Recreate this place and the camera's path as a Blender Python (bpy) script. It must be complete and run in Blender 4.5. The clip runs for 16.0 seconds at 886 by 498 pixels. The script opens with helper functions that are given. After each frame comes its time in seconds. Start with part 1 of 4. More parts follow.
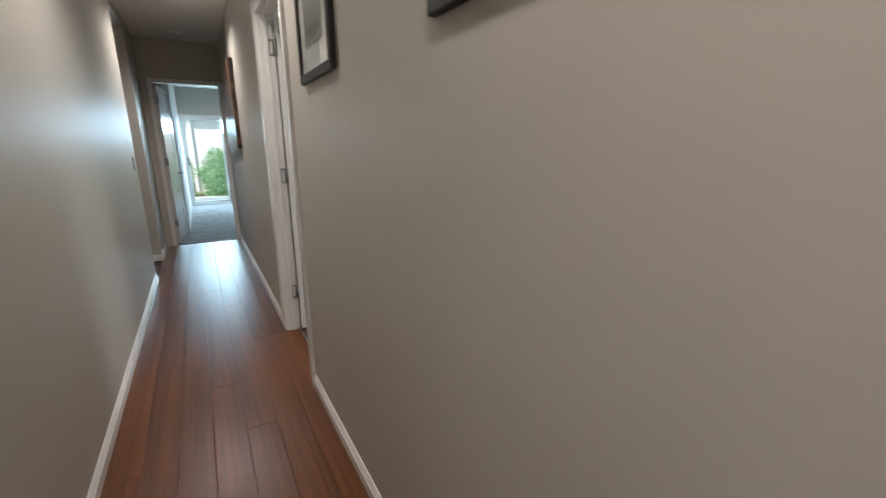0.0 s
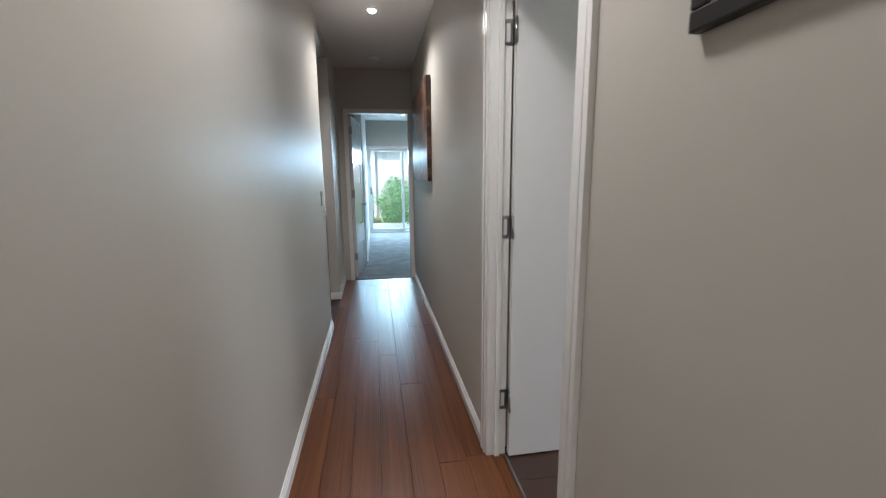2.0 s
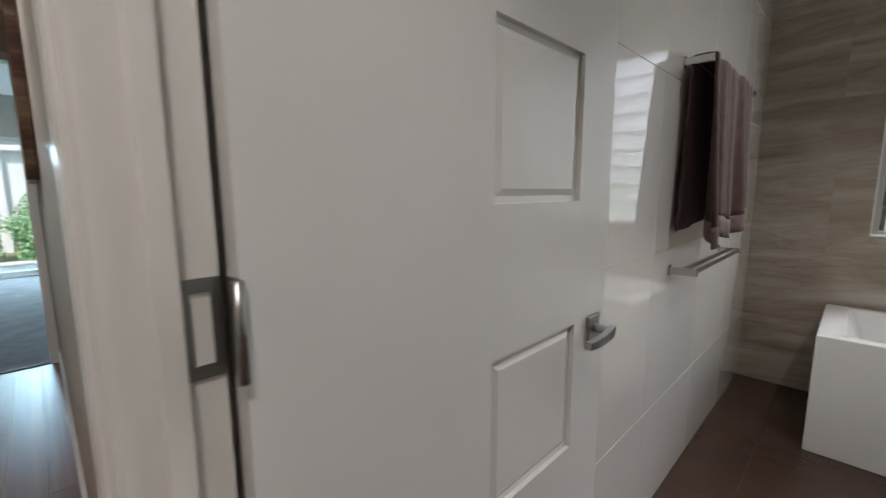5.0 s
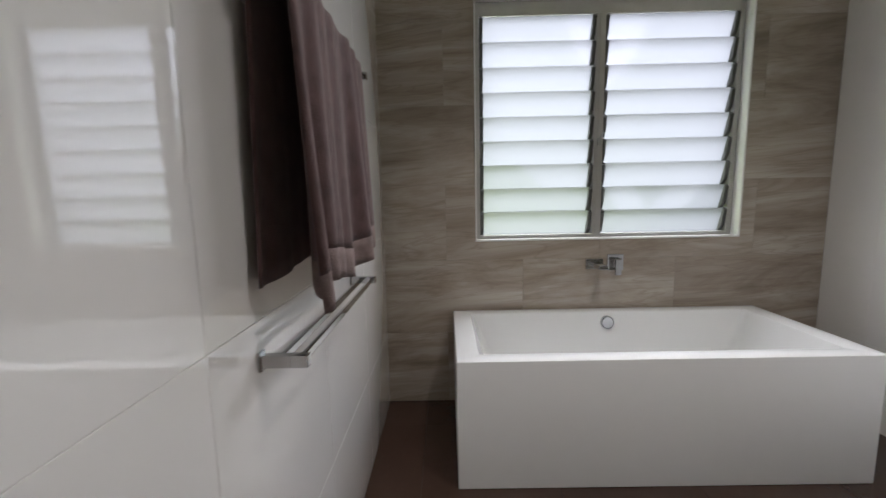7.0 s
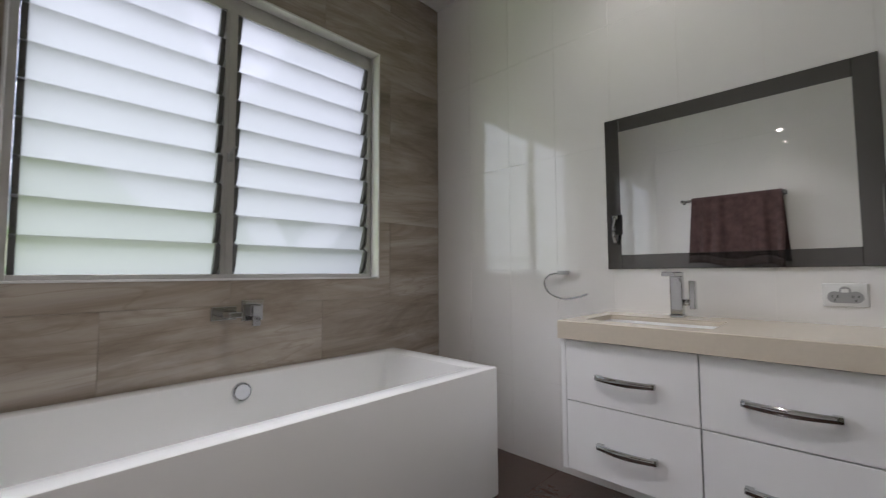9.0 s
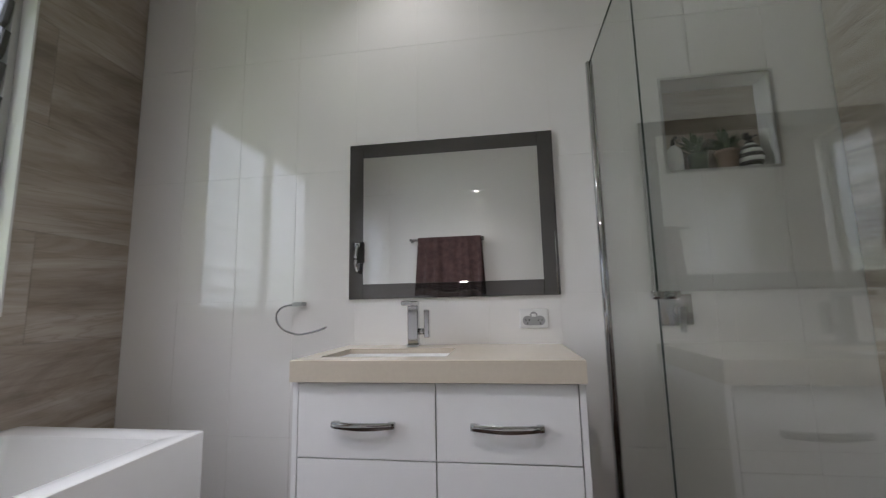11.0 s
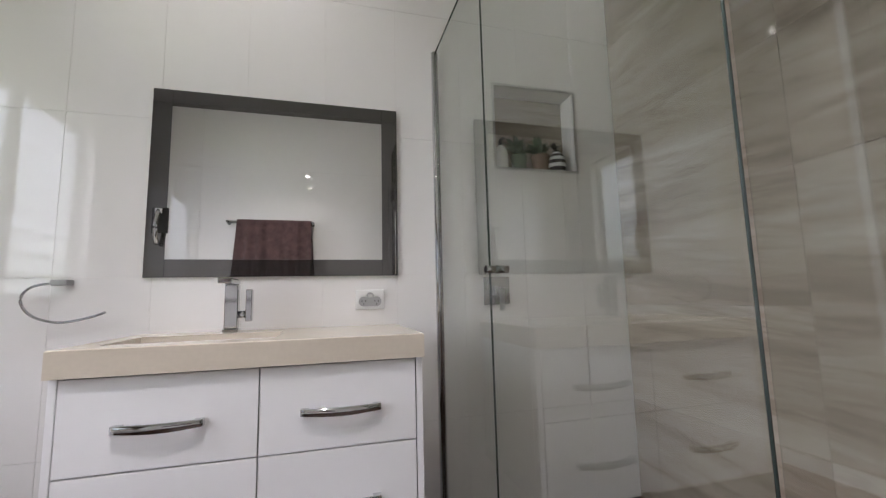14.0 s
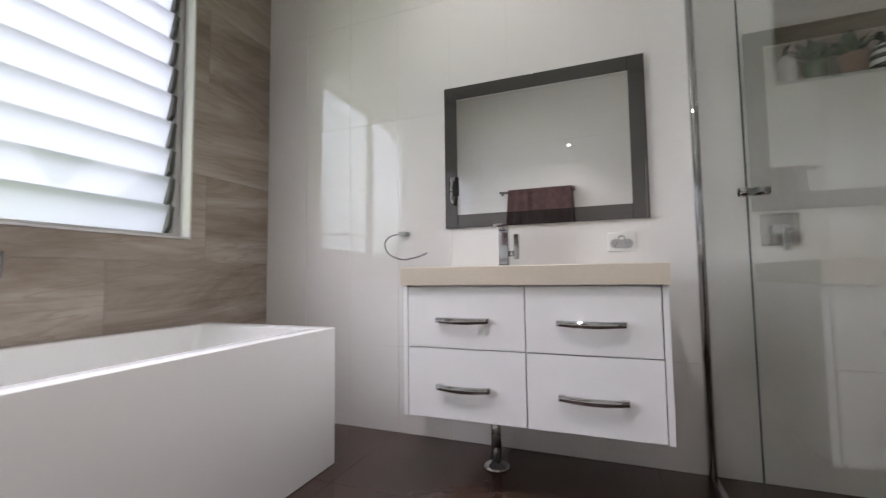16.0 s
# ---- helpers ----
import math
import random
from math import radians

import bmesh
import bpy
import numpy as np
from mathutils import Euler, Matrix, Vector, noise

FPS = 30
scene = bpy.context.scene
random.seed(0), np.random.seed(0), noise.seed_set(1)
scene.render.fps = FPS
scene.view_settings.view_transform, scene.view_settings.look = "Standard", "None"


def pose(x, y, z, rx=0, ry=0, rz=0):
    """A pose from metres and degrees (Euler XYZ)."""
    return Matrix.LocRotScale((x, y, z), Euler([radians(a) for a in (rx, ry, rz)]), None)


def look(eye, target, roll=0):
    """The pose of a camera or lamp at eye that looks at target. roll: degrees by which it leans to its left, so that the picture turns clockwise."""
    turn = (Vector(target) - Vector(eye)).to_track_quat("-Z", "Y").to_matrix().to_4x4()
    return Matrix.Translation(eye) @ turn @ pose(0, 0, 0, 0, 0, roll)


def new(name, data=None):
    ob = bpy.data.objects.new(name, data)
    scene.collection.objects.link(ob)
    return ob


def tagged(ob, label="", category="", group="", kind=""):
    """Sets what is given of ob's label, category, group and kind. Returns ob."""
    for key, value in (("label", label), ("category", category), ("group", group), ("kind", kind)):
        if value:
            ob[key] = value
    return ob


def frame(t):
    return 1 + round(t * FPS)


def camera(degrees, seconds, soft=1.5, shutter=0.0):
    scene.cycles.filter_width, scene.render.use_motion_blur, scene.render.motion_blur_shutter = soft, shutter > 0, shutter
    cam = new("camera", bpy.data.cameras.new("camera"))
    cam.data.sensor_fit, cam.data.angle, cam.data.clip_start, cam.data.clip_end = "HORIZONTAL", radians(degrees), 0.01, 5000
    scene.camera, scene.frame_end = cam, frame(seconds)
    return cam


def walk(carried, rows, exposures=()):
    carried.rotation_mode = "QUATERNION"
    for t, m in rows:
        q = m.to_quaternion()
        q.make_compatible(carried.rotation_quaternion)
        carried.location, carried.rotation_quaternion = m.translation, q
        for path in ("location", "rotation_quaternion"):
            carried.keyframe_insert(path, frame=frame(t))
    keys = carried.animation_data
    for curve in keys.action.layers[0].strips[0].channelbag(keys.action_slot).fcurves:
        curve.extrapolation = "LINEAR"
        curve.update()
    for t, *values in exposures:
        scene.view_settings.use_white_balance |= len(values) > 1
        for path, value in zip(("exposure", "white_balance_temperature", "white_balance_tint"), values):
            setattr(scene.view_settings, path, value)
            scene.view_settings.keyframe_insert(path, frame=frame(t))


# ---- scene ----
cam = camera(94.3, 16.0, soft=1.25, shutter=0.25)
PATH = [
    (0, (-0.43, 0.793, 1.316), (0.551, 2.468, 0.835), -0.2),
    (0.5, (-0.441, 1.092, 1.328), (0.282, 2.901, 0.876), -0.4),
    (1, (-0.445, 1.4, 1.356), (0.076, 3.286, 0.941), -0.5),
    (1.5, (-0.493, 1.732, 1.36), (-0.11, 3.659, 0.985), -0.6),
    (2, (-0.498, 2.047, 1.359), (-0.182, 3.99, 1.006), -0.6),
    (2.5, (-0.468, 2.362, 1.365), (-0.142, 4.307, 1.032), -0.5),
    (3, (-0.44, 2.642, 1.341), (-0.038, 4.575, 1.022), -0.5),
    (3.2, (-0.434, 2.732, 1.333), (0.024, 4.653, 1.017), -0.5),
    (5.3, (0.069, 3.431, 1.259), (1.617, 4.667, 0.981), -0.4),
    (5.5, (0.144, 3.467, 1.263), (1.784, 4.58, 0.987), -0.6),
    (6, (0.397, 3.508, 1.252), (2.224, 4.275, 0.98), -1.2),
    (6.5, (0.651, 3.485, 1.278), (2.592, 3.882, 1.002), -1.2),
    (7, (0.877, 3.476, 1.279), (2.86, 3.496, 1.014), -1.2),
    (7.5, (1.056, 3.397, 1.304), (3.008, 3.022, 1.084), -0.8),
    (8, (1.254, 3.313, 1.246), (3.084, 2.519, 1.102), -0.3),
    (8.5, (1.311, 3.266, 1.111), (2.942, 2.109, 1.098), -0.2),
    (9, (1.329, 3.238, 1.02), (2.719, 1.805, 1.14), -0.3),
    (9.5, (1.393, 3.196, 1.006), (2.505, 1.548, 1.226), -0.6),
    (10, (1.42, 3.125, 1.011), (2.249, 1.325, 1.282), -0.8),
    (12.3, (1.467, 2.968, 0.961), (1.162, 1.008, 1.217), -1.3),
    (12.5, (1.471, 2.955, 0.955), (1.093, 1.007, 1.205), -1.3),
    (13, (1.481, 2.958, 0.958), (0.972, 1.04, 1.2), -1.3),
    (13.5, (1.487, 2.965, 0.953), (0.922, 1.061, 1.189), -1.4),
    (14, (1.487, 2.975, 0.939), (0.956, 1.062, 1.175), -1.4),
    (14.5, (1.481, 3.016, 0.914), (1.098, 1.067, 1.151), -1.4),
    (15, (1.48, 3.055, 0.879), (1.388, 1.071, 1.112), -1.3),
    (15.5, (1.462, 3.123, 0.849), (1.75, 1.155, 1.054), -1.2),
    (16, (1.413, 3.192, 0.803), (2.128, 1.328, 0.932), -0.7),
]
EXPOSURE = [
    (0.0, 0.62, 6250, 12), (0.5, 0.76, 5900, 11), (2.0, 0.74, 5820, 11), (3.2, 0.56, 5840, 12), (5.3, 0.42, 6250, 13), (7.0, 0.50, 6120, 14),
    (8.5, 0.43, 6150, 15), (9.5, 0.17, 6000, 16), (10.2, 0.19, 5940, 15), (12.3, 0.75, 5960, 17), (13.5, 0.80, 6000, 18), (15.0, 0.95, 6220, 19), (16.0, 0.88, 6080, 18),
]
walk(cam, [(t, look(eye, target, roll)) for t, eye, target, roll in PATH], EXPOSURE)

# ---- light ----
W = bpy.data.worlds.new("sky")
scene.world = W
W.use_nodes = True
_nt = W.node_tree
_sky = _nt.nodes.new("ShaderNodeTexSky")
_sky.sky_type, _sky.sun_disc = "NISHITA", False
_sky.sun_elevation, _sky.sun_rotation = radians(55), radians(218)
_sky.air_density, _sky.dust_density = 1.0, 2.5
_nt.links.new(_sky.outputs[0], _nt.nodes["Background"].inputs[0])
_nt.nodes["Background"].inputs[1].default_value = 0.15


def lamp(name, kind, m, energy, color=(1, 1, 1), size=0.1, size_y=None, spot=None, blend=0.6):
    d = bpy.data.lights.new(name, kind)
    d.energy, d.color = energy, color
    if kind == "AREA":
        d.size = size
        if size_y:
            d.shape, d.size_y = "RECTANGLE", size_y
        else:
            d.shape = "DISK"
    elif kind == "SUN":
        d.angle = size
    else:
        d.shadow_soft_size = size
    if spot:
        d.spot_size, d.spot_blend = radians(spot), blend
    ob = new(name, d)
    ob.matrix_world = m
    return ob


lamp("sun", "SUN", look((0, 0, 10), (3.5, 4.5, 1.8)), 5.0, (1, 0.95, 0.88), radians(0.6))
# daylight that the sky sends through the louvre window and the glazed doors
lamp("window_skylight", "AREA", look((4.45, 2.53, 2.65), (3.3, 2.53, 2.2)), 285, (0.99, 0.985, 0.99), 5.4, 2.4)
# added green lamp, stands in for light off the garden and tints the lower louvres
lamp("green_fill", "AREA", look((4.25, 3.2, 0.9), (3.3, 3.15, 1.05)), 9, (0.78, 1.0, 0.34), 1.1, 0.9)
lamp("garden_skylight", "AREA", look((0.3, 12.75, 2.4), (0.0, 11.0, 1.7)), 390, (0.57, 0.86, 1.0), 2.6, 1.5)
lamp("side_room_skylight", "AREA", look((-1.6, 10.2, 1.8), (-1.55, 8.0, 0.9)), 30, (0.85, 0.94, 1.0), 0.8, 1.2)

# ---- materials ----


def mat(name, color, rough=0.5, metal=0.0, var=0.12, scale=6.0, bump=0.0, bscale=60.0, stretch=(1, 1, 1), rand=0.0, spec=0.5, rvar=0.0, coat=0.0):
    """A Principled material with colour variation at two scales, fine relief and variation from piece to piece."""
    m = bpy.data.materials.new(name)
    m.use_nodes = True
    nt = m.node_tree
    b = nt.nodes["Principled BSDF"]
    b.inputs["Roughness"].default_value, b.inputs["Metallic"].default_value = rough, metal
    b.inputs["Specular IOR Level"].default_value = spec
    b.inputs["Coat Weight"].default_value = coat
    g = nt.nodes.new("ShaderNodeNewGeometry")
    mp = nt.nodes.new("ShaderNodeMapping")
    mp.inputs["Scale"].default_value = stretch
    nt.links.new(g.outputs["Position"], mp.inputs["Vector"])
    n1, n2 = nt.nodes.new("ShaderNodeTexNoise"), nt.nodes.new("ShaderNodeTexNoise")
    n1.inputs["Scale"].default_value, n2.inputs["Scale"].default_value = scale, scale * 9
    n1.inputs["Detail"].default_value, n2.inputs["Detail"].default_value = 4, 3
    for n in (n1, n2):
        nt.links.new(mp.outputs[0], n.inputs["Vector"])
    mix = nt.nodes.new("ShaderNodeMath")
    mix.operation = "MULTIPLY_ADD"
    mix.inputs[1].default_value = 0.35
    nt.links.new(n2.outputs["Fac"], mix.inputs[0])
    nt.links.new(n1.outputs["Fac"], mix.inputs[2])
    top = mix
    if rand:
        oi = nt.nodes.new("ShaderNodeObjectInfo")
        add = nt.nodes.new("ShaderNodeMath")
        add.operation = "MULTIPLY_ADD"
        add.inputs[1].default_value = rand
        nt.links.new(oi.outputs["Random"], add.inputs[0])
        nt.links.new(mix.outputs[0], add.inputs[2])
        top = add
    ramp = nt.nodes.new("ShaderNodeValToRGB")
    ramp.color_ramp.elements[0].position, ramp.color_ramp.elements[1].position = 0.35, 1.0 + rand
    ramp.color_ramp.elements[0].color = (*[c * (1 - var) for c in color], 1)
    ramp.color_ramp.elements[1].color = (*[min(1, c * (1 + var)) for c in color], 1)
    nt.links.new(top.outputs[0], ramp.inputs["Fac"])
    nt.links.new(ramp.outputs["Color"], b.inputs["Base Color"])
    if rvar:
        mr = nt.nodes.new("ShaderNodeMapRange")
        mr.inputs["To Min"].default_value, mr.inputs["To Max"].default_value = max(0.01, rough - rvar), rough + rvar
        nt.links.new(n1.outputs["Fac"], mr.inputs["Value"])
        nt.links.new(mr.outputs[0], b.inputs["Roughness"])
    if bump:
        n3 = nt.nodes.new("ShaderNodeTexNoise")
        n3.inputs["Scale"].default_value = bscale
        n3.inputs["Detail"].default_value = 2
        nt.links.new(mp.outputs[0], n3.inputs["Vector"])
        bp = nt.nodes.new("ShaderNodeBump")
        bp.inputs["Strength"].default_value, bp.inputs["Distance"].default_value = bump, 0.01
        nt.links.new(n3.outputs["Fac"], bp.inputs["Height"])
        nt.links.new(bp.outputs["Normal"], b.inputs["Normal"])
    return m


def veined(name, lo, mid, hi, rough, tilt=0.0, along="y", scale=1.0, rand=6.0, ridge=0.02, lon=0.7, span=(0.52, 0.74, 0.98), fmix=0.45):
    """Streaked stone or timber: long veins along one axis, shifted from piece to piece."""
    m = bpy.data.materials.new(name)
    m.use_nodes = True
    nt = m.node_tree
    b = nt.nodes["Principled BSDF"]
    b.inputs["Roughness"].default_value = rough
    g, oi = nt.nodes.new("ShaderNodeNewGeometry"), nt.nodes.new("ShaderNodeObjectInfo")
    mp = nt.nodes.new("ShaderNodeMapping")
    long_s, wide_s = lon * scale, 6.5 * scale
    mp.inputs["Scale"].default_value = (wide_s, long_s, wide_s) if along == "y" else (long_s, wide_s, wide_s)
    rot = nt.nodes.new("ShaderNodeMapping")
    rot.inputs["Rotation"].default_value = (radians(tilt), 0, 0)
    nt.links.new(g.outputs["Position"], rot.inputs["Vector"])
    nt.links.new(rot.outputs[0], mp.inputs["Vector"])
    sh = nt.nodes.new("ShaderNodeMath")
    sh.operation = "MULTIPLY"
    sh.inputs[1].default_value = rand
    nt.links.new(oi.outputs["Random"], sh.inputs[0])
    off = nt.nodes.new("ShaderNodeVectorMath")
    off.operation = "ADD"
    nt.links.new(mp.outputs[0], off.inputs[0])
    nt.links.new(sh.outputs[0], off.inputs[1])
    big, fine = nt.nodes.new("ShaderNodeTexNoise"), nt.nodes.new("ShaderNodeTexNoise")
    big.inputs["Scale"].default_value, big.inputs["Detail"].default_value, big.inputs["Distortion"].default_value = 1.0, 6, 0.7
    fine.inputs["Scale"].default_value, fine.inputs["Detail"].default_value, fine.inputs["Distortion"].default_value = 5.0, 5, 0.4
    for n in (big, fine):
        nt.links.new(off.outputs[0], n.inputs["Vector"])
    mx = nt.nodes.new("ShaderNodeMath")
    mx.operation = "MULTIPLY_ADD"
    mx.inputs[1].default_value = fmix
    nt.links.new(fine.outputs["Fac"], mx.inputs[0])
    nt.links.new(big.outputs["Fac"], mx.inputs[2])
    tone = nt.nodes.new("ShaderNodeMath")
    tone.operation = "MULTIPLY_ADD"
    tone.inputs[1].default_value = 0.10
    nt.links.new(oi.outputs["Random"], tone.inputs[0])
    nt.links.new(mx.outputs[0], tone.inputs[2])
    ramp = nt.nodes.new("ShaderNodeValToRGB")
    e = ramp.color_ramp.elements
    e[0].position, e[1].position = span[0], span[2]
    e[0].color, e[1].color = (*lo, 1), (*hi, 1)
    k = e.new(span[1])
    k.color = (*mid, 1)
    nt.links.new(tone.outputs[0], ramp.inputs["Fac"])
    nt.links.new(ramp.outputs["Color"], b.inputs["Base Color"])
    bp = nt.nodes.new("ShaderNodeBump")
    bp.inputs["Strength"].default_value, bp.inputs["Distance"].default_value = ridge, 0.01
    nt.links.new(fine.outputs["Fac"], bp.inputs["Height"])
    nt.links.new(bp.outputs["Normal"], b.inputs["Normal"])
    return m


def travertine(name, rough):
    """Polished taupe stone tile: broad cloudy bands, fine level grain and a few darker veins, shifted from tile to tile."""
    m = bpy.data.materials.new(name)
    m.use_nodes = True
    nt = m.node_tree
    b = nt.nodes["Principled BSDF"]
    b.inputs["Roughness"].default_value = rough
    g, oi = nt.nodes.new("ShaderNodeNewGeometry"), nt.nodes.new("ShaderNodeObjectInfo")
    rot = nt.nodes.new("ShaderNodeMapping")
    rot.inputs["Rotation"].default_value = (radians(5), 0, 0)
    nt.links.new(g.outputs["Position"], rot.inputs["Vector"])
    sh = nt.nodes.new("ShaderNodeMath")
    sh.operation = "MULTIPLY"
    sh.inputs[1].default_value = 11.0
    nt.links.new(oi.outputs["Random"], sh.inputs[0])

    def noise_at(scale, detail, distort, rough_=0.5):
        mp, off, n = nt.nodes.new("ShaderNodeMapping"), nt.nodes.new("ShaderNodeVectorMath"), nt.nodes.new("ShaderNodeTexNoise")
        mp.inputs["Scale"].default_value = scale
        off.operation = "ADD"
        nt.links.new(rot.outputs[0], mp.inputs["Vector"])
        nt.links.new(mp.outputs[0], off.inputs[0])
        nt.links.new(sh.outputs[0], off.inputs[1])
        nt.links.new(off.outputs[0], n.inputs["Vector"])
        n.inputs["Scale"].default_value, n.inputs["Detail"].default_value = 1.0, detail
        n.inputs["Distortion"].default_value, n.inputs["Roughness"].default_value = distort, rough_
        return n.outputs["Fac"]

    def blend(a, k, c):
        q = nt.nodes.new("ShaderNodeMath")
        q.operation = "MULTIPLY_ADD"
        q.inputs[1].default_value = k
        nt.links.new(a, q.inputs[0])
        nt.links.new(c, q.inputs[2])
        return q.outputs[0]

    cloud = noise_at((0.75, 0.75, 4.2), 8, 1.3, 0.62)
    grain = noise_at((2.4, 2.4, 30.0), 6, 1.0, 0.6)
    vein = noise_at((0.9, 0.9, 9.0), 4, 1.2)
    tone = blend(oi.outputs["Random"], 0.06, blend(grain, 0.20, cloud))
    ramp = nt.nodes.new("ShaderNodeValToRGB")
    e = ramp.color_ramp.elements
    e[0].position, e[1].position = 0.44, 0.80
    e[0].color, e[1].color = (0.220, 0.175, 0.136, 1), (0.455, 0.402, 0.342, 1)
    k = e.new(0.62)
    k.color = (0.338, 0.285, 0.232, 1)
    nt.links.new(tone, ramp.inputs["Fac"])
    line = nt.nodes.new("ShaderNodeValToRGB")
    e = line.color_ramp.elements
    e[0].position, e[1].position = 0.485, 0.540
    e[0].color, e[1].color = (0, 0, 0, 1), (0, 0, 0, 1)
    k = e.new(0.510)
    k.color = (0.34, 0.34, 0.34, 1)
    nt.links.new(vein, line.inputs["Fac"])
    mx = nt.nodes.new("ShaderNodeMixRGB")
    mx.inputs["Color2"].default_value = (0.215, 0.168, 0.128, 1)
    nt.links.new(line.outputs["Color"], mx.inputs["Fac"])
    nt.links.new(ramp.outputs["Color"], mx.inputs["Color1"])
    nt.links.new(mx.outputs["Color"], b.inputs["Base Color"])
    return m


def glow(name, color, strength):
    m = bpy.data.materials.new(name)
    m.use_nodes = True
    b = m.node_tree.nodes["Principled BSDF"]
    b.inputs["Base Color"].default_value = (0.8, 0.8, 0.8, 1)
    b.inputs["Emission Color"].default_value, b.inputs["Emission Strength"].default_value = (*color, 1), strength
    return m


def clear_glass(name, tint, gloss=1.0):
    """Thin pane: clear, with a reflection that grows towards grazing angles."""
    m = bpy.data.materials.new(name)
    m.use_nodes = True
    nt = m.node_tree
    nt.nodes.remove(nt.nodes["Principled BSDF"])
    tr, gl, lw, mx = (nt.nodes.new(k) for k in ("ShaderNodeBsdfTransparent", "ShaderNodeBsdfGlossy", "ShaderNodeLayerWeight", "ShaderNodeMixShader"))
    tr.inputs["Color"].default_value = (*tint, 1)
    gl.inputs["Roughness"].default_value = 0.0
    lw.inputs["Blend"].default_value = 0.5
    pw, ml = nt.nodes.new("ShaderNodeMath"), nt.nodes.new("ShaderNodeMath")
    pw.operation, ml.operation = "POWER", "MULTIPLY_ADD"
    pw.inputs[1].default_value = 5.0
    ml.inputs[1].default_value, ml.inputs[2].default_value = 0.9, 0.045 * gloss
    nt.links.new(lw.outputs["Facing"], pw.inputs[0])
    nt.links.new(pw.outputs[0], ml.inputs[0])
    nt.links.new(ml.outputs[0], mx.inputs[0])
    nt.links.new(tr.outputs[0], mx.inputs[1])
    nt.links.new(gl.outputs[0], mx.inputs[2])
    nt.links.new(mx.outputs[0], nt.nodes["Material Output"].inputs["Surface"])
    return m


def frosted(name):
    """Obscure glass: light passes scattered, with a faint sheen."""
    m = bpy.data.materials.new(name)
    m.use_nodes = True
    nt = m.node_tree
    nt.nodes.remove(nt.nodes["Principled BSDF"])
    tl, gl, mx = (nt.nodes.new(k) for k in ("ShaderNodeBsdfTranslucent", "ShaderNodeBsdfGlossy", "ShaderNodeMixShader"))
    tl.inputs["Color"].default_value = (0.305, 0.311, 0.326, 1)
    gl.inputs["Roughness"].default_value = 0.15
    mx.inputs[0].default_value = 0.03
    nt.links.new(tl.outputs[0], mx.inputs[1])
    nt.links.new(gl.outputs[0], mx.inputs[2])
    nt.links.new(mx.outputs[0], nt.nodes["Material Output"].inputs["Surface"])
    return m


GREIGE = mat("greige_wall_paint", (0.465, 0.440, 0.395), 0.47, var=0.02, scale=1.2, bump=0.04, bscale=55)
CEIL = mat("white_ceiling_paint", (0.82, 0.81, 0.79), 0.8, var=0.03, scale=1.5, bump=0.05, bscale=90)
GLOSSW = mat("white_gloss_trim", (0.76, 0.75, 0.73), 0.18, var=0.03, scale=3, bump=0.03, bscale=30)
DOORW = mat("white_door_paint", (0.69, 0.68, 0.67), 0.16, var=0.03, scale=2, bump=0.025, bscale=25)
TILEW = mat("white_glazed_tile", (0.82, 0.80, 0.775), 0.02, var=0.02, scale=2, bump=0.006, bscale=4, rand=0.1, spec=1.0, coat=1.0)
TILEW.node_tree.nodes["Principled BSDF"].inputs["Coat IOR"].default_value = 2.1
TILEW.node_tree.nodes["Principled BSDF"].inputs["Coat Roughness"].default_value = 0.015
GROUT = mat("pale_grout", (0.68, 0.66, 0.63), 0.85, var=0.08, scale=9)
STONE = travertine("taupe_vein_tile", 0.07)
STONEG = mat("taupe_grout", (0.31, 0.27, 0.225), 0.85, var=0.08, scale=9)
FTILE = mat("dark_brown_floor_tile", (0.054, 0.030, 0.022), 0.22, var=0.2, scale=3, bump=0.06, bscale=40, rand=0.25)
FGROUT = mat("dark_grout", (0.060, 0.037, 0.029), 0.9)
PLANK = veined("red_brown_hardwood", (0.060, 0.0175, 0.0046), (0.096, 0.0300, 0.0078), (0.142, 0.049, 0.0140), 0.31, along="y", scale=4.5, lon=0.09, rand=9, ridge=0.10, fmix=0.6, span=(0.58, 0.80, 1.06))
PLANK.node_tree.nodes["Principled BSDF"].inputs["Specular IOR Level"].default_value = 0.34
GAP = mat("dark_floor_gap", (0.05, 0.017, 0.008), 0.6)
CARPET = mat("grey_carpet", (0.17, 0.165, 0.17), 0.95, var=0.4, scale=5, bump=0.5, bscale=160)
CHROME = mat("polished_chrome", (0.54, 0.545, 0.55), 0.06, 1.0, var=0.02)
SATIN = mat("satin_chrome", (0.40, 0.40, 0.40), 0.28, 1.0, var=0.06)
ALU = mat("brushed_aluminium", (0.50, 0.49, 0.47), 0.38, 0.85, var=0.08, scale=8)
ALUW = mat("white_window_trim", (0.72, 0.71, 0.69), 0.35, var=0.04)
ACRYL = mat("white_acrylic", (0.84, 0.84, 0.83), 0.14, var=0.015, scale=2)
CERAM = mat("white_ceramic", (0.83, 0.83, 0.82), 0.08, var=0.015)
LACQ = mat("white_satin_lacquer", (0.86, 0.855, 0.855), 0.22, var=0.02, scale=3)
CREAM = mat("cream_engineered_stone", (0.62, 0.55, 0.45), 0.16, var=0.035, scale=70)
MIRROR = mat("silvered_mirror", (0.86, 0.87, 0.85), 0.0, 1.0, var=0.005)
SMOKED = mat("smoked_mirror_border", (0.16, 0.155, 0.15), 0.02, 0.9, var=0.02)
BLACK = mat("black_lacquer", (0.008, 0.006, 0.006), 0.42, var=0.2)
